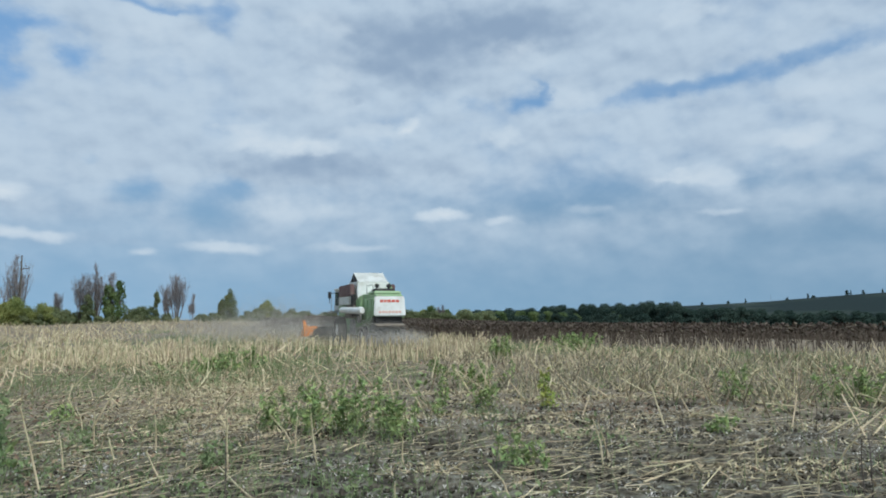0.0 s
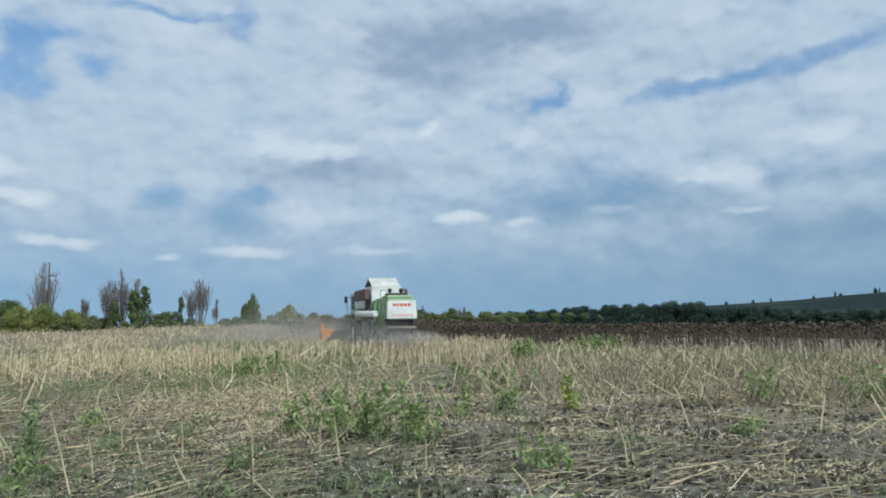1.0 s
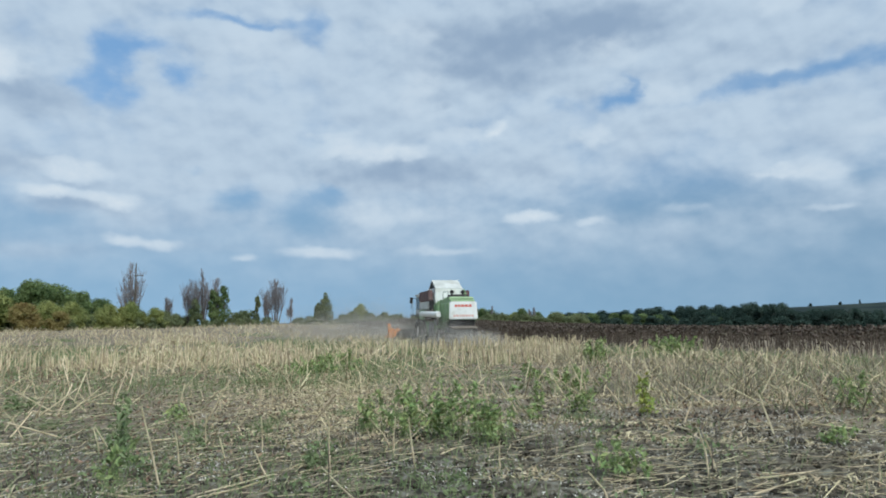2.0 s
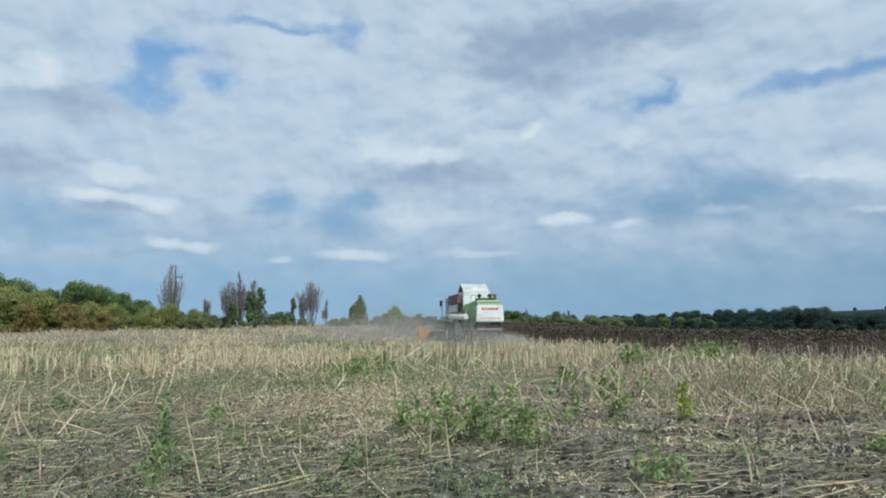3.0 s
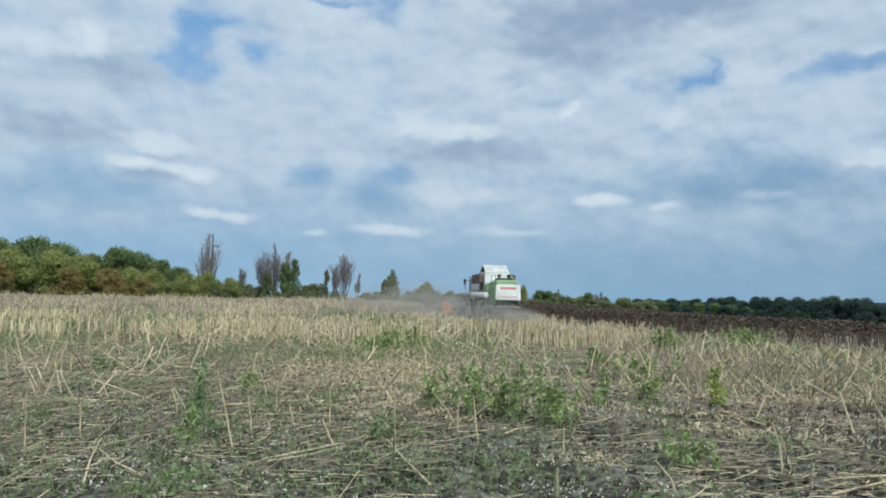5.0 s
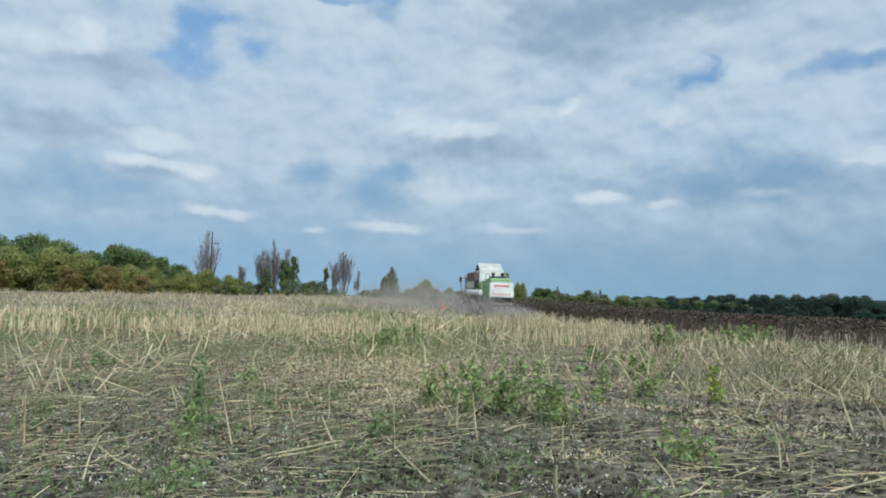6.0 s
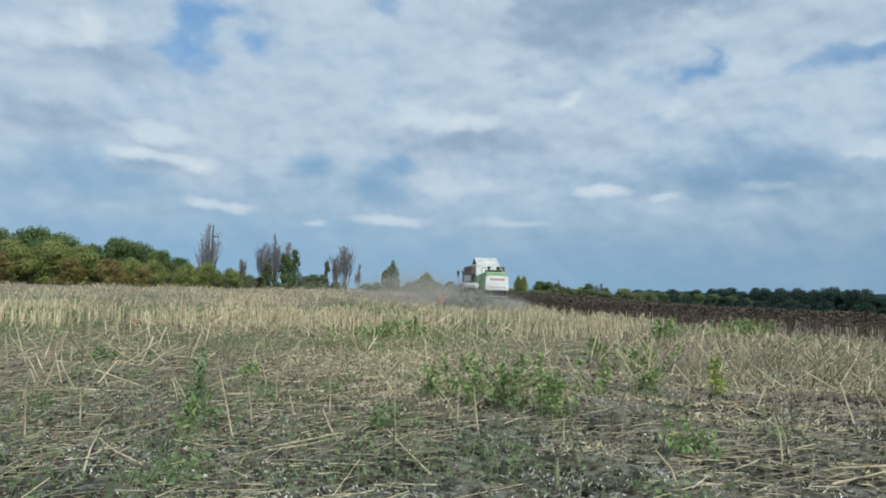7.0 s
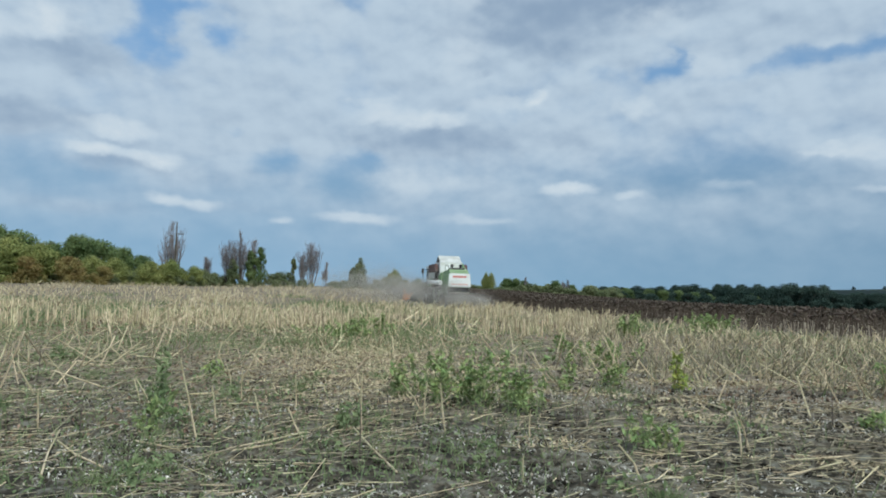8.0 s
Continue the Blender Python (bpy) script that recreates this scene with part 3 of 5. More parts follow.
def build_crop():
    """Standing ripe sunflowers: stem, hanging head and withered leaves, thinning to tops further in."""
    lots = []
    for n, depth0, depth1, s in ((5200, 0.0, 7.0, 1.0), (16000, 5.0, 120.0, 1.5)):
        t = rng.random(n) ** 0.8
        y = 21 + t * 98
        x = np.interp(y, EDGE_Y, EDGE_X) + (depth0 + rng.random(n) ** 1.4 * (depth1 - depth0)) / 0.75
        if depth0 > 0:
            y = y + rng.uniform(-8, 40, n)
        keep = (in_crop(x, y) > 0) & (np.degrees(np.arctan2(x, y)) < 44) & (np.hypot(x, y) < 190)
        lots.append((x[keep], y[keep], s))
    n = 500
    u, w = rng.uniform(-3.8, 3.8, n), rng.uniform(29.8, 60, n)
    lots.append((-3.03 + u * 0.951 - w * 0.309, 39.9 + u * 0.309 + w * 0.951, 1.0))
    out = []
    for x, y, s in lots:
        k = len(x)
        h = rng.uniform(0.86, 1.22, k)
        z = height(x, y)
        lean = rng.normal(0, 0.1, (k, 2))
        top = np.stack([x + lean[:, 0], y + lean[:, 1], z + h], 1)
        out.append(prisms(np.stack([x, y, z - 0.03], 1), top, 0.013 * s, 0.010 * s, 3, ))
        nod = rng.normal(0, 0.10, (k, 3))
        nod[:, 2] = -rng.uniform(0.02, 0.12, k)
        out.append(prisms(top, top + nod * 0.9, 0.045 * s, 0.06 * s, 6))
        for q in range(3 if s == 1.0 else 2):
            c = np.stack([x, y, z], 1) + (top - np.stack([x, y, z], 1)) * rng.uniform(0.3, 0.92, (k, 1)) + rng.normal(0, 0.07, (k, 3)) * np.array([1, 1, 0.4])
            out.append(flakes(c, 0.06 * s, -0.1, 1.3))
    v, f, _ = join(*out)
    stuff("sunflower_crop", "standing ripe dark brown dry sunflower crop with hanging heads", "crop", v, f, CROP)


def build_grass():
    """Thin pale green blades in loose patches."""
    x, y = scatter(60000, 5.5, 80, -50, 40, power=1.4)
    keep = (in_crop(x, y) < 0) & (patchy(x, y, 0.16, 21.0) + 0.25 * (x > 4) > rng.uniform(-0.15, 0.5, len(x)) + np.clip((np.hypot(x, y) - 18) * 0.022, 0, 0.32))
    x, y = x[keep], y[keep]
    wx, wy = scatter(30000, 15, 60, -50, -9, power=1.6)
    ok = patchy(wx, wy, 0.22, 17.0) > rng.uniform(-0.1, 0.4, len(wx))
    ex, ey = scatter(7000, 22, 40, 3, 36, power=1.6)
    side = in_crop(ex, ey)
    edge = (side < 0) & (side > -6) & (patchy(ex, ey, 0.3, 27.0) > rng.uniform(-0.3, 0.4, len(ex)))
    x, y = np.concatenate([x, wx[ok], ex[edge]]), np.concatenate([y, wy[ok], ey[edge]])
    k = len(x)
    z = height(x, y)
    h = rng.uniform(0.06, 0.26, k) * np.where(np.hypot(x, y) > 18, 1.6, 1.0)
    p0 = np.stack([x, y, z], 1)
    p1 = p0 + np.stack([rng.normal(0, 0.35, k) * h, rng.normal(0, 0.35, k) * h, h], 1)
    v, f = prisms(p0, p1, 0.004 + 0.00025 * np.hypot(x, y), 0.0015, 3)
    gx, gy = scatter(105000, 5.3, 46, -50, -2, power=1.35)
    ok = patchy(gx, gy, 0.35, 31.0) > rng.uniform(-0.6, 0.42, len(gx)) + np.clip((gx + 6) * 0.05, 0, 0.4) + np.clip((gy - 20) * 0.03, 0, 0.3)
    gx, gy = gx[ok], gy[ok]
    gz = height(gx, gy) + np.abs(rng.normal(0, 0.035, len(gx))) + 0.015
    gv, gf = flakes(np.stack([gx, gy, gz], 1), 0.014 + 0.0008 * np.hypot(gx, gy), 0.3, 1.1)
    # fresh grass tufts on the bare soil near by
    tx, ty = scatter(26, 5.2, 13, -46, 8, power=1.2)
    ok = patchy(tx, ty, 0.5, 12.0) > -0.15
    tx, ty = np.repeat(tx[ok], 100), np.repeat(ty[ok], 100)
    spread = np.repeat(rng.uniform(0.06, 0.20, ok.sum()), 100)
    tx, ty = tx + rng.normal(0, 1, len(tx)) * spread, ty + rng.normal(0, 1, len(tx)) * spread
    th = rng.uniform(0.05, 0.17, len(tx))
    b0 = np.stack([tx, ty, height(tx, ty)], 1)
    b1 = b0 + np.stack([rng.normal(0, 0.5, len(tx)) * th, rng.normal(0, 0.5, len(tx)) * th, th], 1)
    tv, tf = prisms(b0, b1, 0.0055, 0.0015, 3)
    stuff("grass_tufts", "fresh green grass tufts sprouting from bare soil", "grass", tv, tf, GREEN_DUSTY)
    stuff("seedlings", "low dusty green seedlings covering the soil in patches", "weeds", gv, gf, GREEN_DUSTY)
    stuff("grass", "thin pale green grass growing between the stubble", "grass", v, f, GREEN_DUSTY)


def build_bent_stubble():
    """Broken, leaning stalks between the bare soil and the crop's edge."""
    x, y = scatter(3900, 13.5, 29, 0, 37, power=1.7)
    keep = (in_crop(x, y) < 0) & (patchy(x * 0.6, y, 0.5, 51.0) > rng.uniform(-0.3, 0.3, len(x)))
    x, y = x[keep], y[keep]
    k = len(x)
    h = rng.uniform(0.18, 0.52, k)
    lean = rng.normal(0, 0.65, (k, 2))
    z = height(x, y)
    p0 = np.stack([x, y, z - 0.03], 1)
    p1 = np.stack([x + lean[:, 0] * h, y + lean[:, 1] * h, z + h], 1)
    v, f = prisms(p0, p1, rng.uniform(0.007, 0.014, k), rng.uniform(0.005, 0.011, k), 4)
    old = rng.random(k) < 0.6
    stuff("bent_stubble", "broken tan stubble leaning all ways near the crop", "stubble", v, f, [STRAW, STRAW_OLD], np.concatenate([np.tile(old, 4), old]).astype(int))


build_stubble()
build_litter()
build_grass()
build_crop()
build_bent_stubble()


# ---------------------------------------------------------------- single stalks and weeds near by
def bent_stalk(side, tall, bend):
    """A cut hollow stalk with a kink and a torn end."""
    bm = bmesh.new()
    pts = [Vector((0, 0, -0.05)), Vector((side * 0.45 + bend, 0.01, tall * 0.5)), Vector((side, 0, tall))]
    for i in range(2):
        rod(bm, pts[i], pts[i + 1], 0.0105 - 0.0015 * i, 0.009 - 0.0015 * i, 7)
    rod(bm, pts[2] - Vector((0.004, 0, 0.01)), pts[2] + Vector((0.012, 0.004, 0.035)), 0.005, 0.001, 4)
    me = bpy.data.meshes.new("stubble_stalk")
    bm.to_mesh(me)
    bm.free()
    me.materials.append(STRAW)
    return me


STALKS = [(-8.58, 9.36, -0.48, 0.73), (-7.39, 9.41, -0.36, 0.52), (-5.66, 5.97, -0.02, 0.48), (-5.57, 6.62, -0.02, 0.39), (-4.86, 7.61, -0.21, 0.47),
          (-3.76, 6.67, -0.2, 0.81), (-4.03, 7.55, -0.06, 0.42), (-2.75, 7.04, -0.18, 0.32), (-2.28, 7.52, -0.02, 0.62), (-3.41, 11.18, -0.22, 0.51),
          (-1.34, 7.56, -0.08, 0.57), (-1.82, 8.8, -0.33, 0.42), (-0.45, 7.73, 0.0, 0.3), (-0.4, 5.99, -0.02, 0.2), (0.59, 6.33, -0.2, 0.29),
          (0.63, 7.98, -0.03, 0.36), (1.84, 7.87, -0.13, 0.41), (3.48, 13.48, 0.01, 0.74), (4.52, 13.93, 0.1, 0.61), (3.46, 13.75, -0.02, 0.54),
          (3.25, 7.42, 0.0, 0.23), (3.27, 6.27, 0.01, 0.19), (5.63, 12.28, 0.3, 0.59), (1.72, 7.72, -0.09, 0.46)]
LYING = [(-4.19, 5.03, -5.01, 6.21), (-3.94, 5.4, -4.78, 5.9), (-1.51, 5.94, -2.3, 7.2), (-6.2, 15.2, -6.9, 16.6), (2.69, 7.68, 2.07, 7.15), (-8.0, 8.9, -7.2, 8.3),
         (-3.12, 6.24, -2.7, 6.85), (-4.2, 6.3, -3.5, 5.93), (1.91, 6.75, 2.48, 7.24), (-3.2, 6.3, -2.75, 7.0), (-3.1, 12.2, -3.7, 13.2), (-0.55, 13.1, -0.1, 11.8)]


def build_stalks():
    for i, (x, y, side, tall) in enumerate(STALKS):
        ob = new("stubble_stalk", bent_stalk(side, tall, rng.normal(0, 0.012)))
        ob.matrix_basis = pose(x, y, 0, rz=-math.degrees(math.atan2(x, y)))
        tagged(ob, "single pale dry cut sunflower stalk standing in soil" if abs(side) < 0.1 else "leaning pale dry cut sunflower stalk in soil", "stalk", "stubble stalks")
    for x0, y0, x1, y1 in LYING:
        ln = math.hypot(x1 - x0, y1 - y0)
        me = bent_stalk(0.02, ln, rng.normal(0, 0.03))
        ob = new("fallen_stalk", me)
        ob.matrix_basis = pose(x0, y0, 0.045, rx=-87, rz=-math.degrees(math.atan2(x1 - x0, y1 - y0)))
        tagged(ob, "broken pale sunflower stalk lying flat on soil", "stalk", "fallen stalks")
    kinds = [bent_stalk(s, h, b) for s, h, b in ((0.03, 0.32, 0.01), (-0.12, 0.36, 0.02), (0.2, 0.3, -0.02), (-0.02, 0.44, 0.015), (0.3, 0.26, 0.03), (-0.25, 0.3, 0.0))]
    x, y = scatter(70, 8.0, 19, -48, 36, power=2.0)
    for i in range(len(x)):
        ob = new("stubble_stalk", kinds[i % 6])
        ob.matrix_basis = pose(x[i], y[i], 0, rz=float(rng.uniform(0, 360)))
        tagged(ob, "short pale dry cut sunflower stalk in soil", "stalk", "stubble stalks")


def build_dead_stems():
    """Thin dark dead weeds standing singly between the stalks."""
    x, y = scatter(16, 6.5, 14, -42, 32, power=1.5)
    for i in range(len(x)):
        weed = thing("dead_weed", "thin dark brown dead weed standing on soil", "weed", "dead weeds", at=pose(x[i], y[i], 0, rz=float(rng.uniform(0, 360))))
        h = float(rng.uniform(0.3, 0.6))
        bm = rod(bmesh.new(), (0, 0, -0.04), (0.03, 0.01, h * 0.6), 0.007, 0.005, 5)
        rod(bm, (0.03, 0.01, h * 0.6), (0.02, 0.0, h), 0.005, 0.003, 5)
        part("stem", bm, BARK, weed)
        for k in range(5):
            z = h * float(rng.uniform(0.35, 0.95))
            a = float(rng.uniform(0, 6.28))
            bm = rod(bmesh.new(), (0.022, 0.005, z), (0.022 + 0.09 * math.cos(a), 0.09 * math.sin(a), z + 0.07), 0.004, 0.002, 4)
            part("twig", bm, BARK, weed)


WEEDS = [(-0.6, 9.4, 0.81, 0.72), (-1.4, 9.7, 0.64, 0.43), (-1.8, 9.75, 0.8, 0.56), (-2.5, 10.4, 0.56, 0.39), (0.8, 15.9, 0.60, 0.80), (-0.1, 11.4, 0.62, 0.23),
         (1.8, 12.3, 0.68, 0.24), (2.0, 24.9, 0.95, 0.77), (0.8, 12.4, 0.47, 0.39), (0.8, 7.5, 0.42, 0.40), (-6.8, 21.4, 0.58, 1.45), (-4.7, 7.5, 0.80, 0.24),
         (-4.31, 6.77, 0.46, 0.2), (-9.9, 12.3, 0.33, 0.37), (-2.5, 7.6, 0.31, 0.30), (-3.4, 5.2, 0.20, 0.43), (-5.98, 11.19, 0.31, 0.21), (-7.11, 25.27, 0.64, 1.07),
         (5.71, 30.55, 0.9, 1.52), (5.5, 13.11, 0.69, 0.35), (7.49, 12.93, 0.61, 0.97), (3.69, 9.48, 0.25, 0.33), (-0.2, 19.0, 0.58, 0.38)]


def build_weed(x, y, tall, wide, leaf, label):
    weed = thing("weed", label, "weed", "green weeds", at=pose(x, y, float(height(x, y))))
    k = max(5, int(wide * 25))
    foot = np.stack([rng.normal(0, wide * 0.34, k), rng.normal(0, wide * 0.30, k), np.full(k, -0.02)], 1)
    tip = foot + np.stack([rng.normal(0, wide * 0.24, k), rng.normal(0, wide * 0.22, k), tall * rng.uniform(0.4, 1.1, k)], 1)
    for i in range(k):
        v, f = prisms(foot[i:i + 1], tip[i:i + 1], 0.006, 0.003, 4)
        stem = part("stem", mesh_of("stem", v, f, GREEN_DUSTY), None, weed)
        n = int(10 + tall * 30)
        t = rng.random((n, 1)) ** 0.6 * 0.86 + 0.14
        c = foot[i] + (tip[i] - foot[i]) * t + rng.normal(0, 0.052, (n, 3)) * (1.3 - 0.85 * t)
        v, f = flakes(c, 0.030 + 0.0009 * y, 0.1, 1.2)
        part("foliage", mesh_of("foliage", v, f, leaf), None, stem)


def build_weeds():
    for i, (x, y, tall, wide) in enumerate(WEEDS):
        if i == 6:
            build_weed(x, y, tall, wide, YELLOW, "tall yellowing green weed standing in the stubble")
        elif i in (14, 15, 13, 11):
            build_weed(x, y, tall, wide, GREEN_DUSTY, "low dusty grey-green weed on bare soil")
        else:
            build_weed(x, y, tall, wide, GREEN, "bushy fresh green weed growing between dry stalks")
    x, y = scatter(420, 5.5, 60, -48, 38, power=1.4)
    keep = (in_crop(x, y) < -0.5) & (patchy(x, y, 0.18, 9.0) > rng.uniform(-0.35, 0.25, len(x)))
    x, y = x[keep], y[keep]
    c = np.repeat(np.stack([x, y, height(x, y)], 1), 46, 0)
    s = np.repeat(rng.uniform(0.08, 0.24, len(x)), 46)
    c = c + rng.normal(size=c.shape) * s[:, None] * np.array([1, 1, 0.5])
    c[:, 2] = np.abs(c[:, 2] - height(c[:, 0], c[:, 1])) + height(c[:, 0], c[:, 1]) + 0.01
    v, f = flakes(c, 0.036, 0.2, 1.0)
    stuff("weed_patches", "scattered low grey-green weeds between the stubble", "weeds", v, f, GREEN_DUSTY)


build_stalks()
build_dead_stems()
build_weeds()


# ---------------------------------------------------------------- trees
def at_az(az, dist):
    """A place on the ground by compass bearing from the camera's stand."""
    x, y = dist * math.sin(radians(az)), dist * math.cos(radians(az))
    return x, y, float(height(x, y))


def limbs(tall, wide, n, r, up=0.55, spread=0.75):
    """Trunk and limbs as rods: the limbs leave the trunk at many heights."""
    p0, p1, ra, rb = [], [], [], []
    joints = [np.array([rng.normal(0, 0.02 * tall * (i > 0)), rng.normal(0, 0.02 * tall * (i > 0)), tall * up * i / 4]) for i in range(5)]
    joints.append(np.array([rng.normal(0, 0.03) * tall, 0, tall * 0.93]))
    for i in range(5):
        p0.append(joints[i]), p1.append(joints[i + 1]), ra.append(r * (1 - 0.17 * i)), rb.append(r * (0.83 - 0.16 * i))
    for i in range(n):
        k = rng.uniform(0.22, 0.95)
        seg = min(4, int(k * 5))
        foot = joints[seg] + (joints[seg + 1] - joints[seg]) * rng.random()
        a = rng.uniform(0, 2 * np.pi)
        ln = wide * rng.uniform(0.55, 1.0) * spread
        tip = foot + np.array([math.cos(a) * ln, math.sin(a) * ln, tall * rng.uniform(0.08, 0.28)])
        tip[2] = min(tip[2], tall * 0.98)
        p0.append(foot), p1.append(tip), ra.append(r * 0.33), rb.append(r * 0.08)
    return np.array(p0), np.array(p1), np.array(ra), np.array(rb)


def crown(tall, wide, low, lumps, leaves, size, slim=False):
    """Leaf clumps round many uneven lumps, with gaps between them."""
    pts, nrm = [], []
    for i in range(lumps):
        t = rng.random()
        z = tall * (low + (1 - low) * t * 0.87)
        prof = math.sin(math.pi * min(1.0, 0.18 + 0.8 * t)) ** 0.6
        a, rr = rng.uniform(0, 2 * np.pi), wide * prof * rng.uniform(0.15, 0.75)
        c = np.array([math.cos(a) * rr, math.sin(a) * rr, z])
        s = np.array([1, 1, 1.6 if slim else 0.8]) * wide * rng.uniform(0.15, 0.42)
        d = rng.normal(size=(leaves, 3))
        d /= np.linalg.norm(d, axis=1)[:, None]
        q = c + d * s * rng.uniform(0.55, 1.08, (leaves, 1))
        ok = (q[:, 2] > tall * low * 0.4 + 0.1) & (q[:, 2] < tall * 1.02)
        pts.append(q[ok]), nrm.append(d[ok])
    return flakes(np.concatenate(pts), size, 0.0, 0.9, normal=np.concatenate(nrm))


def make_tree(name, label, category, tall, wide, low, lumps, leaves, size, leaf, group="", slim=False):
    tree = thing(name, label, category, group)
    p0, p1, ra, rb = limbs(tall, wide, 9, tall * 0.022)
    p0[:, 2] -= 0.2 * (p0[:, 2] == 0)
    v, f = prisms(p0, p1, ra, rb, 6)
    part("trunk", mesh_of("trunk", v, f, BARK), None, tree)
    v, f = crown(tall, wide, low, lumps, leaves, size, slim)
    part("crown", mesh_of("crown", v, f, leaf), None, tree)
    return tree


def make_bare(tall, wide, stems, label):
    """A dead poplar: steep bare limbs and a haze of twigs."""
    tree = thing("bare_tree", label, "tree", "dead poplars")
    p0, p1, ra, rb = [], [], [], []
    for i in range(stems):
        x, y = (rng.normal(0, wide * 0.25), rng.normal(0, wide * 0.25)) if i else (0.0, 0.0)
        h = tall * (rng.uniform(0.5, 1.0) if i else 1.0)
        h *= 1.0 - 0.3 * min(1.0, math.hypot(x, y) / wide)
        foot, mid, top = np.array([x * 0.3, y * 0.3, -0.2]), np.array([x * 0.8, y * 0.8, h * 0.5]), np.array([x * 1.05, y * 1.05, h])
        p0 += [foot, mid]
        p1 += [mid, top]
        ra += [tall * 0.014, tall * 0.009]
        rb += [tall * 0.009, 0.02]
    v1 = prisms(np.array(p0), np.array(p1), np.array(ra), np.array(rb), 6)
    part("trunk", mesh_of("trunk", v1[0], v1[1], BARK), None, tree)
    q0, q1 = [], []
    for i in range(stems * 52):
        s = rng.integers(0, len(p0))
        foot = p0[s] + (p1[s] - p0[s]) * rng.random()
        if foot[2] < tall * 0.22:
            continue
        a = rng.uniform(0, 2 * np.pi)
        ln = wide * rng.uniform(0.16, 0.42) * (1.15 - 0.75 * foot[2] / tall)
        tip = foot + np.array([math.cos(a) * ln, math.sin(a) * ln, ln * rng.uniform(1.4, 3.4)])
        tip[2] = min(tip[2], tall * 1.02)
        q0.append(foot), q1.append(tip)
        for _ in range(5):
            m = foot + (tip - foot) * rng.uniform(0.3, 1)
            q0.append(m), q1.append(m + np.array([rng.normal(0, 0.18), rng.normal(0, 0.18), rng.uniform(0.2, 0.9)]))
    v, f = prisms(np.array(q0), np.array(q1), 0.022, 0.009, 3)
    part("brushwood", mesh_of("brushwood", v, f, TWIG), None, tree)
    return tree


def scaled(az, dist, s=1.0, sz=None, turn=None):
    x, y, z = at_az(az, dist)
    return pose(x, y, z, rz=float(rng.uniform(0, 360)) if turn is None else turn) @ Matrix.Diagonal((s, s, sz or s, 1))


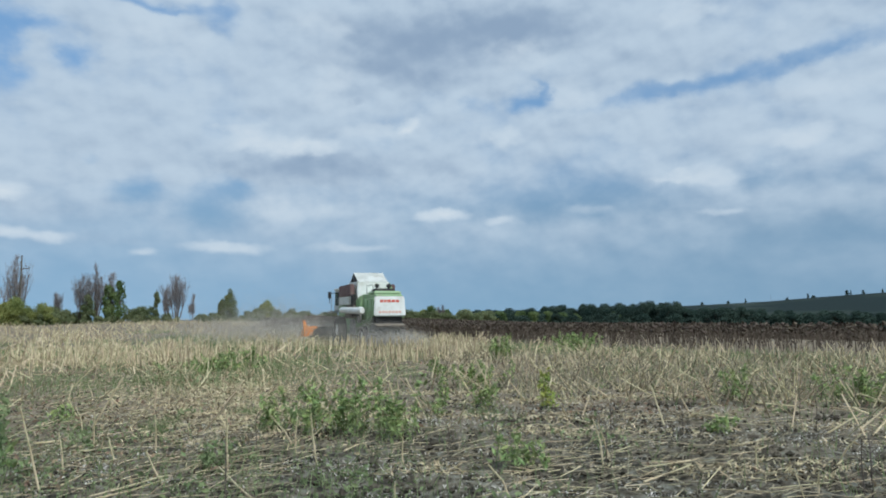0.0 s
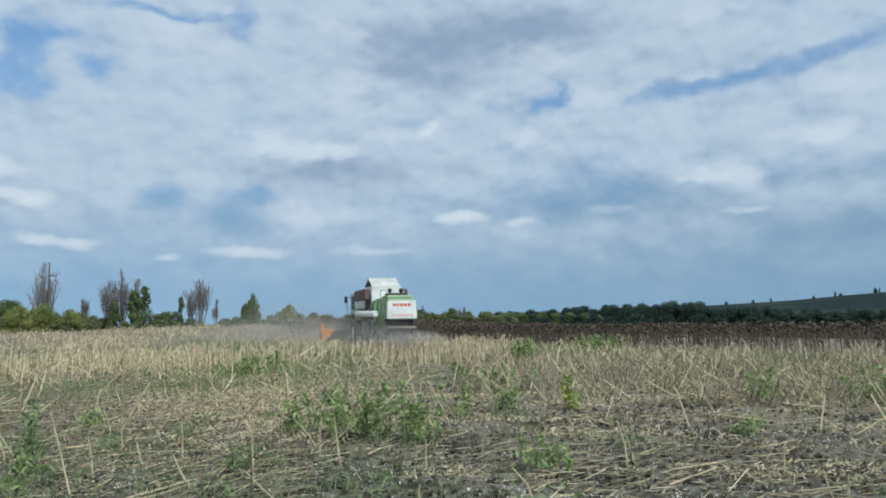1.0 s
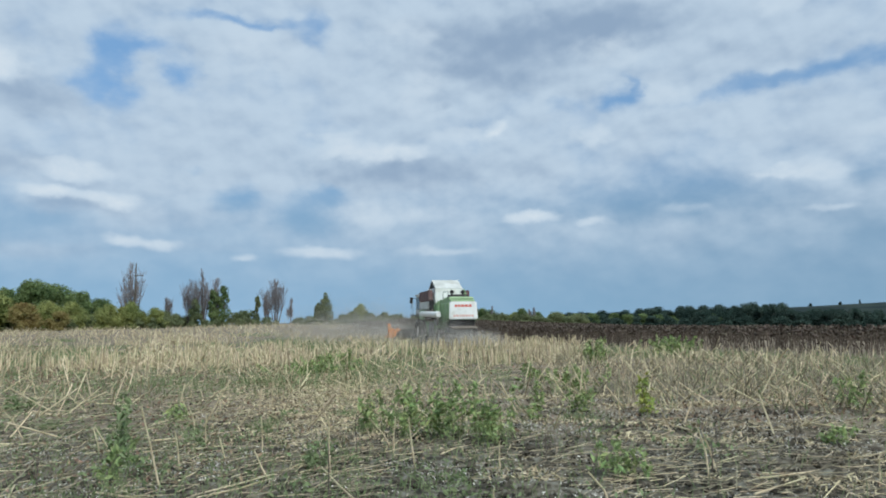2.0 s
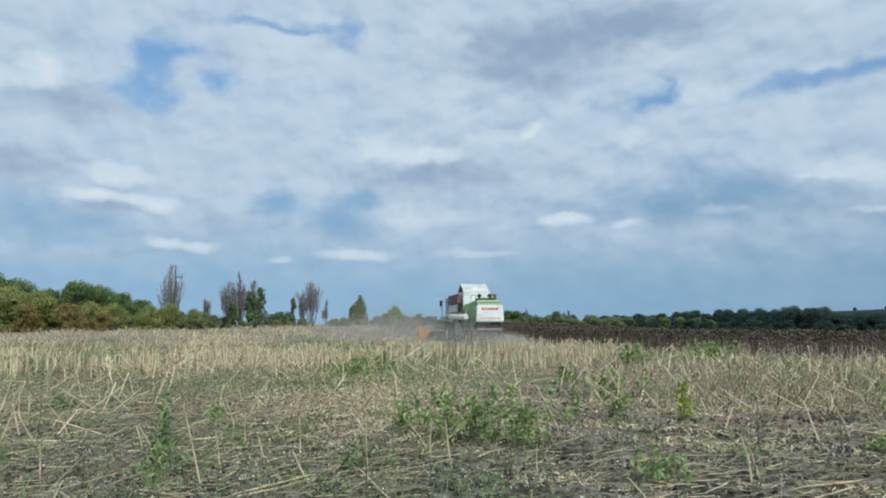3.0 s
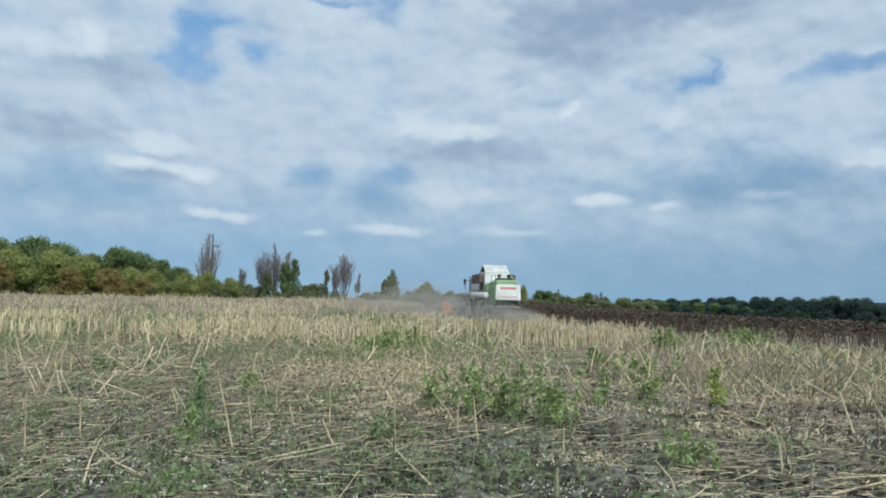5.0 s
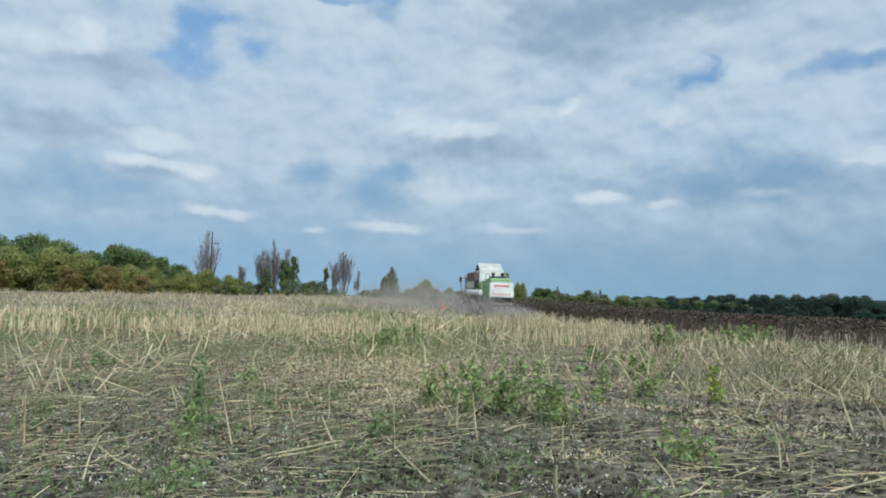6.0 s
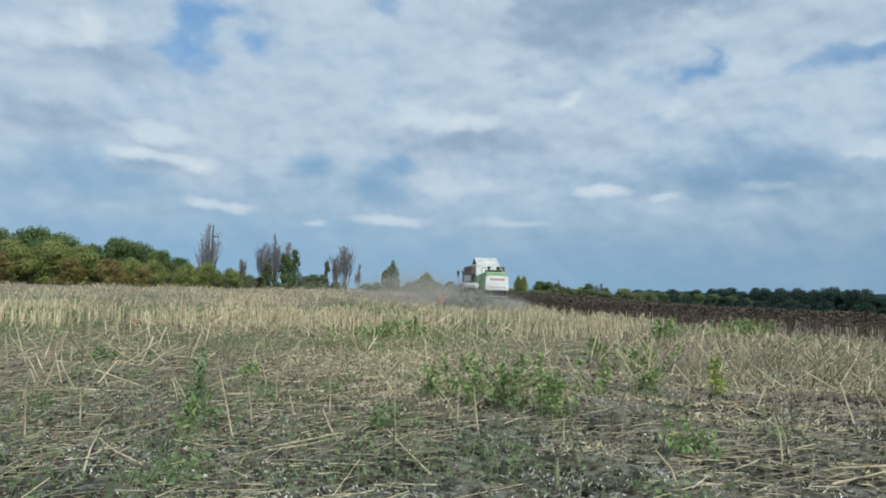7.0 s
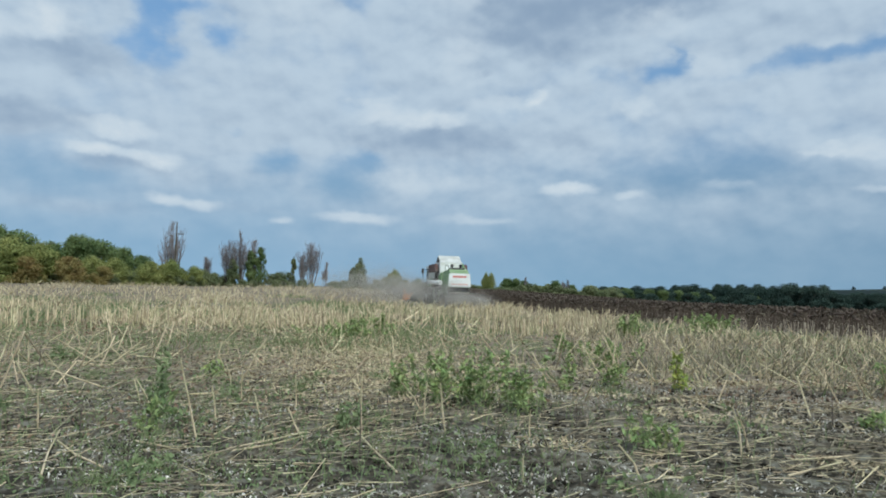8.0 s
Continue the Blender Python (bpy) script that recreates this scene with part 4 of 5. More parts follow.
def build_trees():
    # wood at the western edge of the field, about 135 m off
    green = make_tree("tree", "broad green deciduous tree at the field edge", "tree", 9.0, 4.6, 0.10, 46, 230, 0.22, LEAF_A, "western wood")
    olive = make_tree("tree", "rounded yellow-green tree at the field edge", "tree", 6.5, 4.2, 0.04, 44, 230, 0.21, LEAF_B, "western wood")
    rust = make_tree("shrub", "rust-brown autumn shrub at the field edge", "shrub", 4.2, 2.9, 0.02, 28, 190, 0.18, LEAF_C, "western wood")
    bush = make_tree("shrub", "low olive-green shrub at the field edge", "shrub", 3.0, 2.6, 0.02, 26, 170, 0.17, LEAF_E, "western wood")
    dim = make_tree("tree", "dark green tree in a distant wood, leaves tinted bluish for haze", "tree", 7.0, 4.2, 0.03, 40, 200, 0.23, LEAF_HAZED, "eastern wood")
    first = {}

    def plant(kind, az, dist, s, sz=None):
        m = scaled(az, dist, s, sz)
        if kind.name not in first:
            first[kind.name] = True
            kind.matrix_basis = m
            return kind
        k = kind.scale
        return copy_thing(kind, m @ Matrix.Diagonal((1 / k[0], 1 / k[1], 1 / k[2], 1)))

    # back row: tall trees, stepping down towards the open field
    for az, top in ((-52, 9.8), (-49, 10.2), (-46.2, 9.6), (-43.2, 9.9), (-41.8, 9.0), (-39.6, 7.2), (-38.0, 8.4), (-36.6, 8.0), (-35.0, 6.6), (-33.6, 5.4)):
        plant(green, az, 146 + rng.uniform(-3, 5), 1.12 * top / 9.0)
    for az, top in ((-53, 7.2), (-48, 7.4), (-44.6, 7.0), (-42.0, 7.2), (-40.2, 6.4), (-37.0, 4.6), (-35.4, 4.4), (-33.0, 4.0), (-31.6, 4.4), (-29.8, 3.4)):
        plant(olive, az, 136 + rng.uniform(-3, 3), 1.10 * top / 6.5)
    for az, top in ((-50, 5.0), (-45.7, 5.2), (-41.0, 4.4), (-38.4, 4.6), (-36.2, 3.2)):
        plant(rust, az, 130 + rng.uniform(-1, 2), top / 4.2)
    for az, top in ((-47, 3.0), (-43.5, 3.0), (-39.5, 2.6), (-34.5, 2.8), (-33.2, 2.2), (-32.2, 3.0), (-30.8, 3.0), (-29.2, 3.2), (-28.4, 2.6), (-27.6, 2.2), (-23.9, 2.6), (-23.2, 3.0),
                    (-21.6, 1.6), (-19.2, 1.4), (-18.2, 1.7), (-15.6, 2.0), (-14.8, 2.6), (-13.4, 2.2), (-12.2, 2.4), (-11.2, 2.0)):
        plant(bush, az, 138 + rng.uniform(-2, 6), top / 3.0)
    # low thicket that closes the foot of the wood
    for az in np.arange(-56, -9.5, 0.85):
        plant(bush, az + rng.normal(0, 0.2), 133 + rng.uniform(-1, 5), rng.uniform(0.55, 0.8) if az < -28 else rng.uniform(0.3, 0.5))
    # dead poplars with twiggy tops
    for az, top, wide, stems in ((-31.5, 11.4, 4.0, 9), (-27.3, 8.4, 3.6, 8), (-26.5, 10.2, 3.0, 6), (-25.4, 8.6, 3.0, 5), (-20.9, 8.2, 3.8, 9), (-21.7, 5.6, 1.5, 4), (-19.7, 4.6, 1.2, 3), (-29.0, 5.0, 2.0, 4)):
        make_bare(top, wide, stems, "bare grey dead poplar with thin upright twigs").matrix_basis = scaled(az, 140)
    # slim living poplars
    for az, top, wide, low in ((-24.85, 8.4, 1.55, 0.02), (-25.6, 7.4, 1.45, 0.02), (-27.0, 5.4, 1.6, 0.03), (-22.35, 6.6, 0.75, 0.12), (-17.0, 6.3, 1.75, 0.03), (-17.55, 4.4, 1.1, 0.03)):
        make_tree("poplar", "slim dark poplar standing at the field edge", "tree", top, wide, low, 36, 90, 0.20, LEAF_A if top >= 7 else LEAF_E, "poplars", True).matrix_basis = scaled(az, 139)
    plant(olive, -14.2, 150, 0.55, 0.66)
    # hedge behind the crop and the dark wood to the east
    for az in np.arange(-12.5, 4.5, 0.55):
        tall = 1.6 + 185 * math.tan(radians(rng.uniform(0.12, 0.62))) - at_az(az, 185)[2]
        if rng.random() < 0.5:
            plant(olive, az + rng.normal(0, 0.2), 188 + rng.uniform(-3, 6), 0.8, tall / 5.6)
        plant(bush, az + rng.normal(0, 0.3), 183 + rng.uniform(-5, 5), rng.uniform(1.0, 1.4), tall / rng.uniform(2.2, 3.0))
    for az in (-6.6, -6.2):
        plant(olive, az, 184, 0.34, 0.85)
    for az in (-4.9, -4.2, -3.5, -1.0, 0.3):
        plant(green, az, 186, rng.uniform(0.42, 0.55))
    for az, top in ((-3.4, 4.2), (-0.4, 3.6), (0.0, 4.2)):
        make_bare(top, 1.2, 4, "thin bare tree in the hedge behind the crop").matrix_basis = scaled(az, 184)
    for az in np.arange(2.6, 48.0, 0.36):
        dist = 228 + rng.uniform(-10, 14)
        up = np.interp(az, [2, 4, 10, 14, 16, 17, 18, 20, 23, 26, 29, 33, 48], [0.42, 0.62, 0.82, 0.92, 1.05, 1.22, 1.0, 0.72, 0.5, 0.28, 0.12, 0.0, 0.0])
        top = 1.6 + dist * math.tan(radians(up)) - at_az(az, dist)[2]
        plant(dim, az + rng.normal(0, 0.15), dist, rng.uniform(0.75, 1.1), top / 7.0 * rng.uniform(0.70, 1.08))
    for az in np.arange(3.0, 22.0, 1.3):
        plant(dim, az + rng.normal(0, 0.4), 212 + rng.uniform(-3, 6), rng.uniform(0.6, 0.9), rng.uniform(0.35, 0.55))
    for az in (2.8, 3.6, 4.9, 5.6, 7.4, 8.8, 9.6, 11.2, 13.0):
        plant(green, az + rng.normal(0, 0.3), 216 + rng.uniform(-3, 4), rng.uniform(0.55, 0.8), rng.uniform(0.36, 0.5))
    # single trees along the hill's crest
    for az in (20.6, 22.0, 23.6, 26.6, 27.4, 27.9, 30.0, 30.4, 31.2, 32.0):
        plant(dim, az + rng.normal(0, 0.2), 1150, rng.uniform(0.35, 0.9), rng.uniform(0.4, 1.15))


def build_pole(az, dist, tall, arm):
    x, y, z = at_az(az, dist)
    pole = thing("utility_pole", "tall weathered wooden utility pole with a short crossarm", "utility pole", at=pose(x, y, z))
    bm = bmesh.new()
    rod(bm, (0, 0, -0.3), (0, 0, tall), 0.16, 0.11, 8)
    part("post", bm, WOOD, pole)
    if arm:
        bm = box(bmesh.new(), -0.25, 1.35, -0.06, 0.06, tall - 2.35, tall - 2.2, 0.01)
        part("crossarm", bm, WOOD, pole)
        for q in (0.35, 1.25):
            bm = rod(bmesh.new(), (q, 0, tall - 2.2), (q, 0, tall - 1.95), 0.06, 0.04, 6)
            part("insulator", bm, GREYM, pole)


build_trees()
build_pole(-31.25, 138.5, 11.9, True)
build_pole(25.2, 1120, 11.0, False)


# ---------------------------------------------------------------- combine harvester
def wheel(parent, name, x, y, r, wide):
    hub = tagged(new(name), "dusty black lugged tyre on a pale rim")
    hub.parent = parent
    hub.matrix_basis = pose(x, y, r)
    bm = bmesh.new()
    prof = [(r * 0.52, -wide * 0.42), (r * 0.9, -wide * 0.5), (r * 0.97, -wide * 0.4), (r * 0.97, wide * 0.4), (r * 0.9, wide * 0.5), (r * 0.52, wide * 0.42)]
    rings = []
    n = 28
    for i in range(n):
        c, s = math.cos(2 * math.pi * i / n), math.sin(2 * math.pi * i / n)
        rings.append([bm.verts.new((w, q * c, q * s)) for q, w in prof])
    for i in range(n):
        for j in range(len(prof)):
            k = (j + 1) % len(prof)
            bm.faces.new((rings[i][j], rings[(i + 1) % n][j], rings[(i + 1) % n][k], rings[i][k]))
    for i in range(n):
        t = bmesh.new()
        box(t, -wide * 0.46, 0.02, -0.045, 0.045, r * 0.95, r * 1.0, 0.0)
        t.transform(Matrix.Rotation(2 * math.pi * i / n, 4, "X") @ (Matrix.Scale(-1, 4, (1, 0, 0)) if i % 2 else Matrix()))
        me = bpy.data.meshes.new("lug")
        t.to_mesh(me)
        t.free()
        bm.from_mesh(me)
        bpy.data.meshes.remove(me)
    bmesh.ops.recalc_face_normals(bm, faces=bm.faces)
    part("tyre", bm, RUBBER, hub)
    bm = bmesh.new()
    rod(bm, (-wide * 0.3, 0, 0), (wide * 0.3, 0, 0), r * 0.53, None, 24)
    rod(bm, (-wide * 0.42, 0, 0), (wide * 0.42, 0, 0), r * 0.2, None, 12)
    part("rim", bm, WHITE, hub)
    return hub


def build_combine():
    """Local axes: x to the machine's right, y ahead, z up; its rear panel stands at y = 0."""
    c = thing("combine_harvester", "green and white combine harvester driving away through dust", "combine harvester")
    # straw walker hood
    bm = solid(bmesh.new(), [(0.10, 1.85), (0.10, 2.92), (0.5, 3.0), (3.2, 3.05), (3.2, 1.2), (1.0, 1.2), (0.45, 1.45)], "x", -0.80, 0.80, 0.04)
    part("straw_hood", bm, GREENP, c, "dusty green sheet-metal straw hood")
    for sx in (-1, 1):
        bm = solid(bmesh.new(), [(0.28, 1.75), (0.28, 2.75), (3.1, 2.75), (3.1, 1.35), (1.1, 1.45)], "x", sx * 0.83, sx * 0.93, 0.03)
        part("side_panel", bm, GREENP, c)
        for k in range(3):
            bm = box(bmesh.new(), min(sx * 0.93, sx * 0.965), max(sx * 0.93, sx * 0.965), 0.55 + k * 0.8, 0.63 + k * 0.8, 1.55, 2.7, 0.01)
            part("rib", bm, GREENP, c)
    # white rear panel, tilted a little, with a folded rim and red lettering as plain bars
    bm = bmesh.new()
    box(bm, -0.95, 0.95, -0.05, 0.07, 1.70, 2.83, 0.05)
    for v in bm.verts:
        v.co.x *= 1.0 - (v.co.z - 1.7) * 0.06
        v.co.y += (v.co.z - 1.8) * 0.06
    panel = part("rear_panel", bm, WHITE, c, "white rear panel with two rows of red bars")
    x = -0.58
    for w in (0.19, 0.15, 0.21, 0.21, 0.18):
        bm = box(bmesh.new(), x, x + w, -0.062, 0.0, 2.48, 2.64, 0.01)
        for v in bm.verts:
            v.co.y += (v.co.z - 1.8) * 0.06
        part("lettering_bar", bm, RED, panel, "red bar in place of lettering")
        x += w + 0.045
    x = -0.66
    for w in (0.14, 0.15, 0.13, 0.16, 0.14, 0.15, 0.14):
        bm = box(bmesh.new(), x, x + w, -0.062, 0.0, 1.87, 2.00, 0.01)
        for v in bm.verts:
            v.co.y += (v.co.z - 1.8) * 0.06
        part("lettering_bar", bm, PALERED, panel, "faded red bar in place of lettering")
        x += w + 0.05
    # dark outlet under the panel and the grey straw deflector
    bm = box(bmesh.new(), -0.80, 0.80, 0.25, 1.2, 1.22, 1.84, 0.02)
    part("straw_outlet", bm, DARK, c, "dark open straw outlet")
    bm = solid(bmesh.new(), [(-0.30, 1.10), (-0.33, 1.17), (0.5, 1.34), (0.55, 1.27)], "x", -0.85, 0.85, 0.01)
    part("straw_deflector", bm, DUSTYM, c, "dusty grey straw deflector plate")
    bm = box(bmesh.new(), -0.70, 0.70, 0.5, 1.9, 0.85, 1.2, 0.05)
    part("sieve_box", bm, GREYM, c)
    # engine deck with air intakes
    bm = box(bmesh.new(), -0.86, 0.86, 0.35, 2.0, 2.98, 3.16, 0.06, (0.08, 0.1))
    part("engine_cover", bm, GREENP, c)
    bm = box(bmesh.new(), -0.66, 0.62, 0.8, 1.7, 3.14, 3.32, 0.05, (0.06, 0.06))
    part("engine_grille", bm, DARK, c, "dark engine screen")
    for sx in (-0.40, 0.32):
        bm = rod(bmesh.new(), (sx, 1.3, 3.1), (sx, 1.3, 3.42), 0.07, None, 12)
        rod(bm, (sx, 1.3, 3.40), (sx, 1.3, 3.56), 0.15, 0.13, 14)
        rod(bm, (sx, 1.3, 3.56), (sx, 1.3, 3.62), 0.10, 0.04, 14)
        part("air_intake", bm, DARK, c, "dark mushroom-shaped air intake")
    for sx in (-0.95,):
        bm = bmesh.new()
        for yy in (0.5, 1.9):
            rod(bm, (sx * 0.9, yy, 3.0), (sx * 0.9, yy, 3.5), 0.018, None, 6)
        rod(bm, (sx * 0.9, 0.5, 3.5), (sx * 0.9, 1.9, 3.5), 0.018, None, 6)
        part("handrail", bm, DARK, c)
    # grain tank with raised gable lids
    bm = solid(bmesh.new(), [(-1.02, 2.6), (-1.06, 3.05), (-1.04, 3.86), (0.92, 3.86), (1.48, 2.95), (1.2, 2.6)], "y", 3.4, 5.9, 0.04)
    part("grain_tank", bm, WHITE, c, "pale dusty grain tank")
    for y0, y1 in ((3.55, 4.50), (5.45, 4.50)):
        k = 1 if y1 > y0 else -1
        bm = solid(bmesh.new(), [(y0 - 0.12 * k, 3.80), (y0 - 0.16 * k, 3.84), (y1, 4.46), (y1, 4.40)], "x", -1.02, 0.88, 0.008)
        part("tank_lid", bm, LID, c, "white raised sloping tank lid")
    for sx in (-0.98, 0.82):
        bm = solid(bmesh.new(), [(3.6, 3.85), (4.5, 4.38), (5.4, 3.85)], "x", sx, sx + 0.03, 0.0)
        part("lid_gable", bm, DARK, c, "dark canvas gable of the tank lid")
    bm = solid(bmesh.new(), [(0.92, 2.9), (0.92, 3.8), (1.35, 2.9)], "y", 3.1, 3.38, 0.02)
    part("tank_gusset", bm, GREENP, c)
    # main body, threshing housing and side guards
    bm = solid(bmesh.new(), [(3.1, 1.0), (3.1, 2.7), (6.9, 2.7), (7.2, 2.2), (7.2, 0.8), (5.4, 0.75)], "x", -1.2, 1.2, 0.04)
    part("threshing_body", bm, GREENP, c, "dusty green threshing body")
    for sx in (-1, 1):
        lo, hi = sorted((sx * 1.16, sx * 1.44))
        bm = box(bmesh.new(), lo, hi, 3.62, 6.9, 2.98, 3.70, 0.05)
        cover = part("side_cover", bm, MAROON, c, "faded maroon side cover")
        for yy in (4.4, 5.3, 6.2):
            lo2, hi2 = sorted((sx * 1.44, sx * 1.46))
            part("rib", box(bmesh.new(), lo2, hi2, yy, yy + 0.06, 3.04, 3.64, 0.0), MAROON, cover)
        bm = box(bmesh.new(), lo, hi, 3.75, 6.9, 2.44, 2.94, 0.05)
        part("lower_cover", bm, LID, c, "dusty pale grey side cover")
        bm = box(bmesh.new(), lo, hi, 3.15, 3.55, 2.30, 3.05, 0.03)
        part("belt_guard", bm, DARK, c, "dark belt guard")
        lo, hi = sorted((sx * 1.24, sx * 1.42))
        bm = box(bmesh.new(), lo, hi, 2.9, 5.2, 1.6, 2.40, 0.05)
        part("side_guard", bm, DUSTYM, c, "dusty dark side guard")
        bm = box(bmesh.new(), lo, hi, 5.3, 7.0, 1.75, 2.40, 0.05)
        part("side_guard", bm, GREENP, c)
        bm = box(bmesh.new(), lo, hi, 3.0, 3.9, 0.65, 1.55, 0.04)
        part("mudguard", bm, GREYM, c, "dusty grey mudguard plate")
        for k in range(2):
            y0 = 2.35 + 0.45 * k
            lo2, hi2 = sorted((sx * 0.95, sx * 1.12))
            part("corner_post", box(bmesh.new(), lo2, hi2, y0, y0 + 0.3, 1.9, 2.95 - 0.1 * k, 0.03), GREENP, c)
        bm = rod(bmesh.new(), (sx * 1.16, 2.3, 1.75), (sx * 1.30, 2.3, 1.75), 0.42, None, 20)
        part("pulley", bm, GREYM, c, "grey drive pulley")
    # folded unloading auger on the left
    bm = rod(bmesh.new(), (-1.55, 0.55, 2.02), (-1.60, 5.2, 2.12), 0.19, None, 18)
    tube = part("unloading_auger", bm, WHITE, c, "white folded unloading tube")
    bm = rod(bmesh.new(), (-1.55, 0.30, 2.02), (-1.55, 0.58, 2.02), 0.15, 0.23, 18)
    part("spout", bm, WHITE, tube)
    bm = box(bmesh.new(), -1.75, -1.2, 2.0, 2.1, 1.72, 1.84, 0.01)
    part("auger_bracket", bm, DARK, c)
    # cab
    bm = solid(bmesh.new(), [(7.1, 2.1), (7.1, 3.45), (8.5, 3.45), (8.75, 2.1)], "x", -1.34, 1.34, 0.05)
    part("cab", bm, LID, c, "dusty white driver's cab")
    bm = box(bmesh.new(), -1.40, 1.40, 7.0, 8.75, 3.46, 3.60, 0.06)
    part("cab_roof", bm, WHITE, c)
    for sx in (-1, 1):
        lo, hi = sorted((sx * 1.342, sx * 1.355))
        bm = box(bmesh.new(), lo, hi, 7.3, 8.35, 2.45, 3.35, 0.0)
        part("cab_window", bm, GLASS, c, "dark cab side window")
        bm = bmesh.new()
        rod(bm, (sx * 1.34, 8.4, 3.30), (sx * 1.70, 8.55, 3.30), 0.022, None, 6)
        rod(bm, (sx * 1.70, 8.55, 2.6), (sx * 1.70, 8.55, 3.32), 0.02, None, 6)
        arm = part("mirror_arm", bm, DARK, c)
        lo, hi = sorted((sx * 1.59, sx * 1.81))
        bm = box(bmesh.new(), lo, hi, 8.48, 8.54, 2.95, 3.40, 0.02)
        part("mirror", bm, DARK, arm, "dark rear-view mirror")
    bm = bmesh.new()
    for sx in (-1.35, -1.75):
        rod(bm, (sx, 7.7, 0.6), (sx, 7.7, 3.0), 0.022, None, 6)
    for k in range(5):
        rod(bm, (-1.35, 7.7, 0.75 + k * 0.3), (-1.75, 7.7, 0.75 + k * 0.3), 0.02, None, 6)
    part("ladder", bm, GREYM, c)
    bm = box(bmesh.new(), -1.8, 1.8, 7.0, 8.6, 2.0, 2.1, 0.02)
    part("platform", bm, GREYM, c)
    # axles
    bm = rod(bmesh.new(), (-1.45, 6.3, 0.86), (1.45, 6.3, 0.86), 0.16, None, 12)
    rod(bm, (-1.2, 1.6, 0.56), (1.2, 1.6, 0.56), 0.10, None, 10)
    box(bm, -0.2, 0.2, 1.5, 1.75, 0.5, 0.95, 0.02)
    part("axle", bm, DARK, c)
    # feeder house and header
    bm = solid(bmesh.new(), [(7.1, 1.0), (7.1, 1.8), (9.0, 0.95), (9.0, 0.45)], "x", -0.75, 0.75, 0.03)
    part("feeder_house", bm, GREENP, c)
    bm = solid(bmesh.new(), [(8.8, 0.25), (8.8, 1.05), (8.92, 1.05), (9.05, 0.4), (10.0, 0.28), (10.0, 0.2)], "x", -2.98, 2.98, 0.02)
    header = part("header", bm, DARK, c, "dark wide cutting header")
    bm = rod(bmesh.new(), (-2.9, 9.35, 0.62), (2.9, 9.35, 0.62), 0.24, None, 16)
    part("feed_auger", bm, GREYM, header)
    for k in range(12):
        xx = -2.75 + k * 5.5 / 11
        bm = solid(bmesh.new(), [(9.8, 0.22), (9.8, 0.5), (10.8, 0.26), (10.85, 0.2)], "x", xx - 0.1, xx + 0.1, 0.02)
        part("crop_divider", bm, GREYM, header)
    bm = solid(bmesh.new(), [(-3.36, 0.42), (-3.46, 1.44), (-3.32, 1.50), (-3.20, 1.22), (-3.02, 1.08), (-2.54, 1.13), (-2.50, 0.95), (-2.72, 0.88), (-2.80, 0.62), (-3.00, 0.44)], "y", 8.66, 8.76, 0.015)
    part("end_plate", bm, ORANGE, header, "bright orange header end plate")
    bm = solid(bmesh.new(), [(8.76, 0.42), (8.76, 1.30), (9.7, 0.80), (10.8, 0.35)], "x", -3.36, -3.28, 0.01)
    part("end_shield", bm, ORANGE, header, "bright orange side shield")
    bm = solid(bmesh.new(), [(8.76, 0.42), (8.76, 1.05), (9.7, 0.80), (10.8, 0.35)], "x", 3.0, 3.08, 0.01)
    part("end_shield", bm, DARK, header)
    wheels = [wheel(c, "front_wheel", sx * 1.46, 6.3, 0.86, 0.6) for sx in (-1, 1)]
    wheels += [wheel(c, "rear_wheel", sx * 1.12, 1.6, 0.56, 0.36) for sx in (-1, 1)]
    return c, wheels


combine, combine_wheels = build_combine()


# ---------------------------------------------------------------- dust
def dust_puff(n, size, speck):
    """A loose cloud of fine specks, dense in the middle and thinning outwards."""
    c = rng.normal(size=(n, 3)) * np.array(size) * 0.5
    lump = rng.normal(size=(14, 3)) * np.array(size) * 0.5
    c[: n // 3] = lump[rng.integers(0, 14, n // 3)] + rng.normal(size=(n // 3, 3)) * np.array(size) * 0.3
    c[:, 2] = np.maximum(c[:, 2], -size[2] * 0.9)
    s = speck * rng.uniform(0.6, 1.4, (n, 1, 1))
    v = (c[:, None] + rng.normal(size=(n, 3, 3)) * s).reshape(-1, 3)
    return mesh_of("dust_puff", v, np.arange(n * 3).reshape(-1, 3).tolist(), DUST)


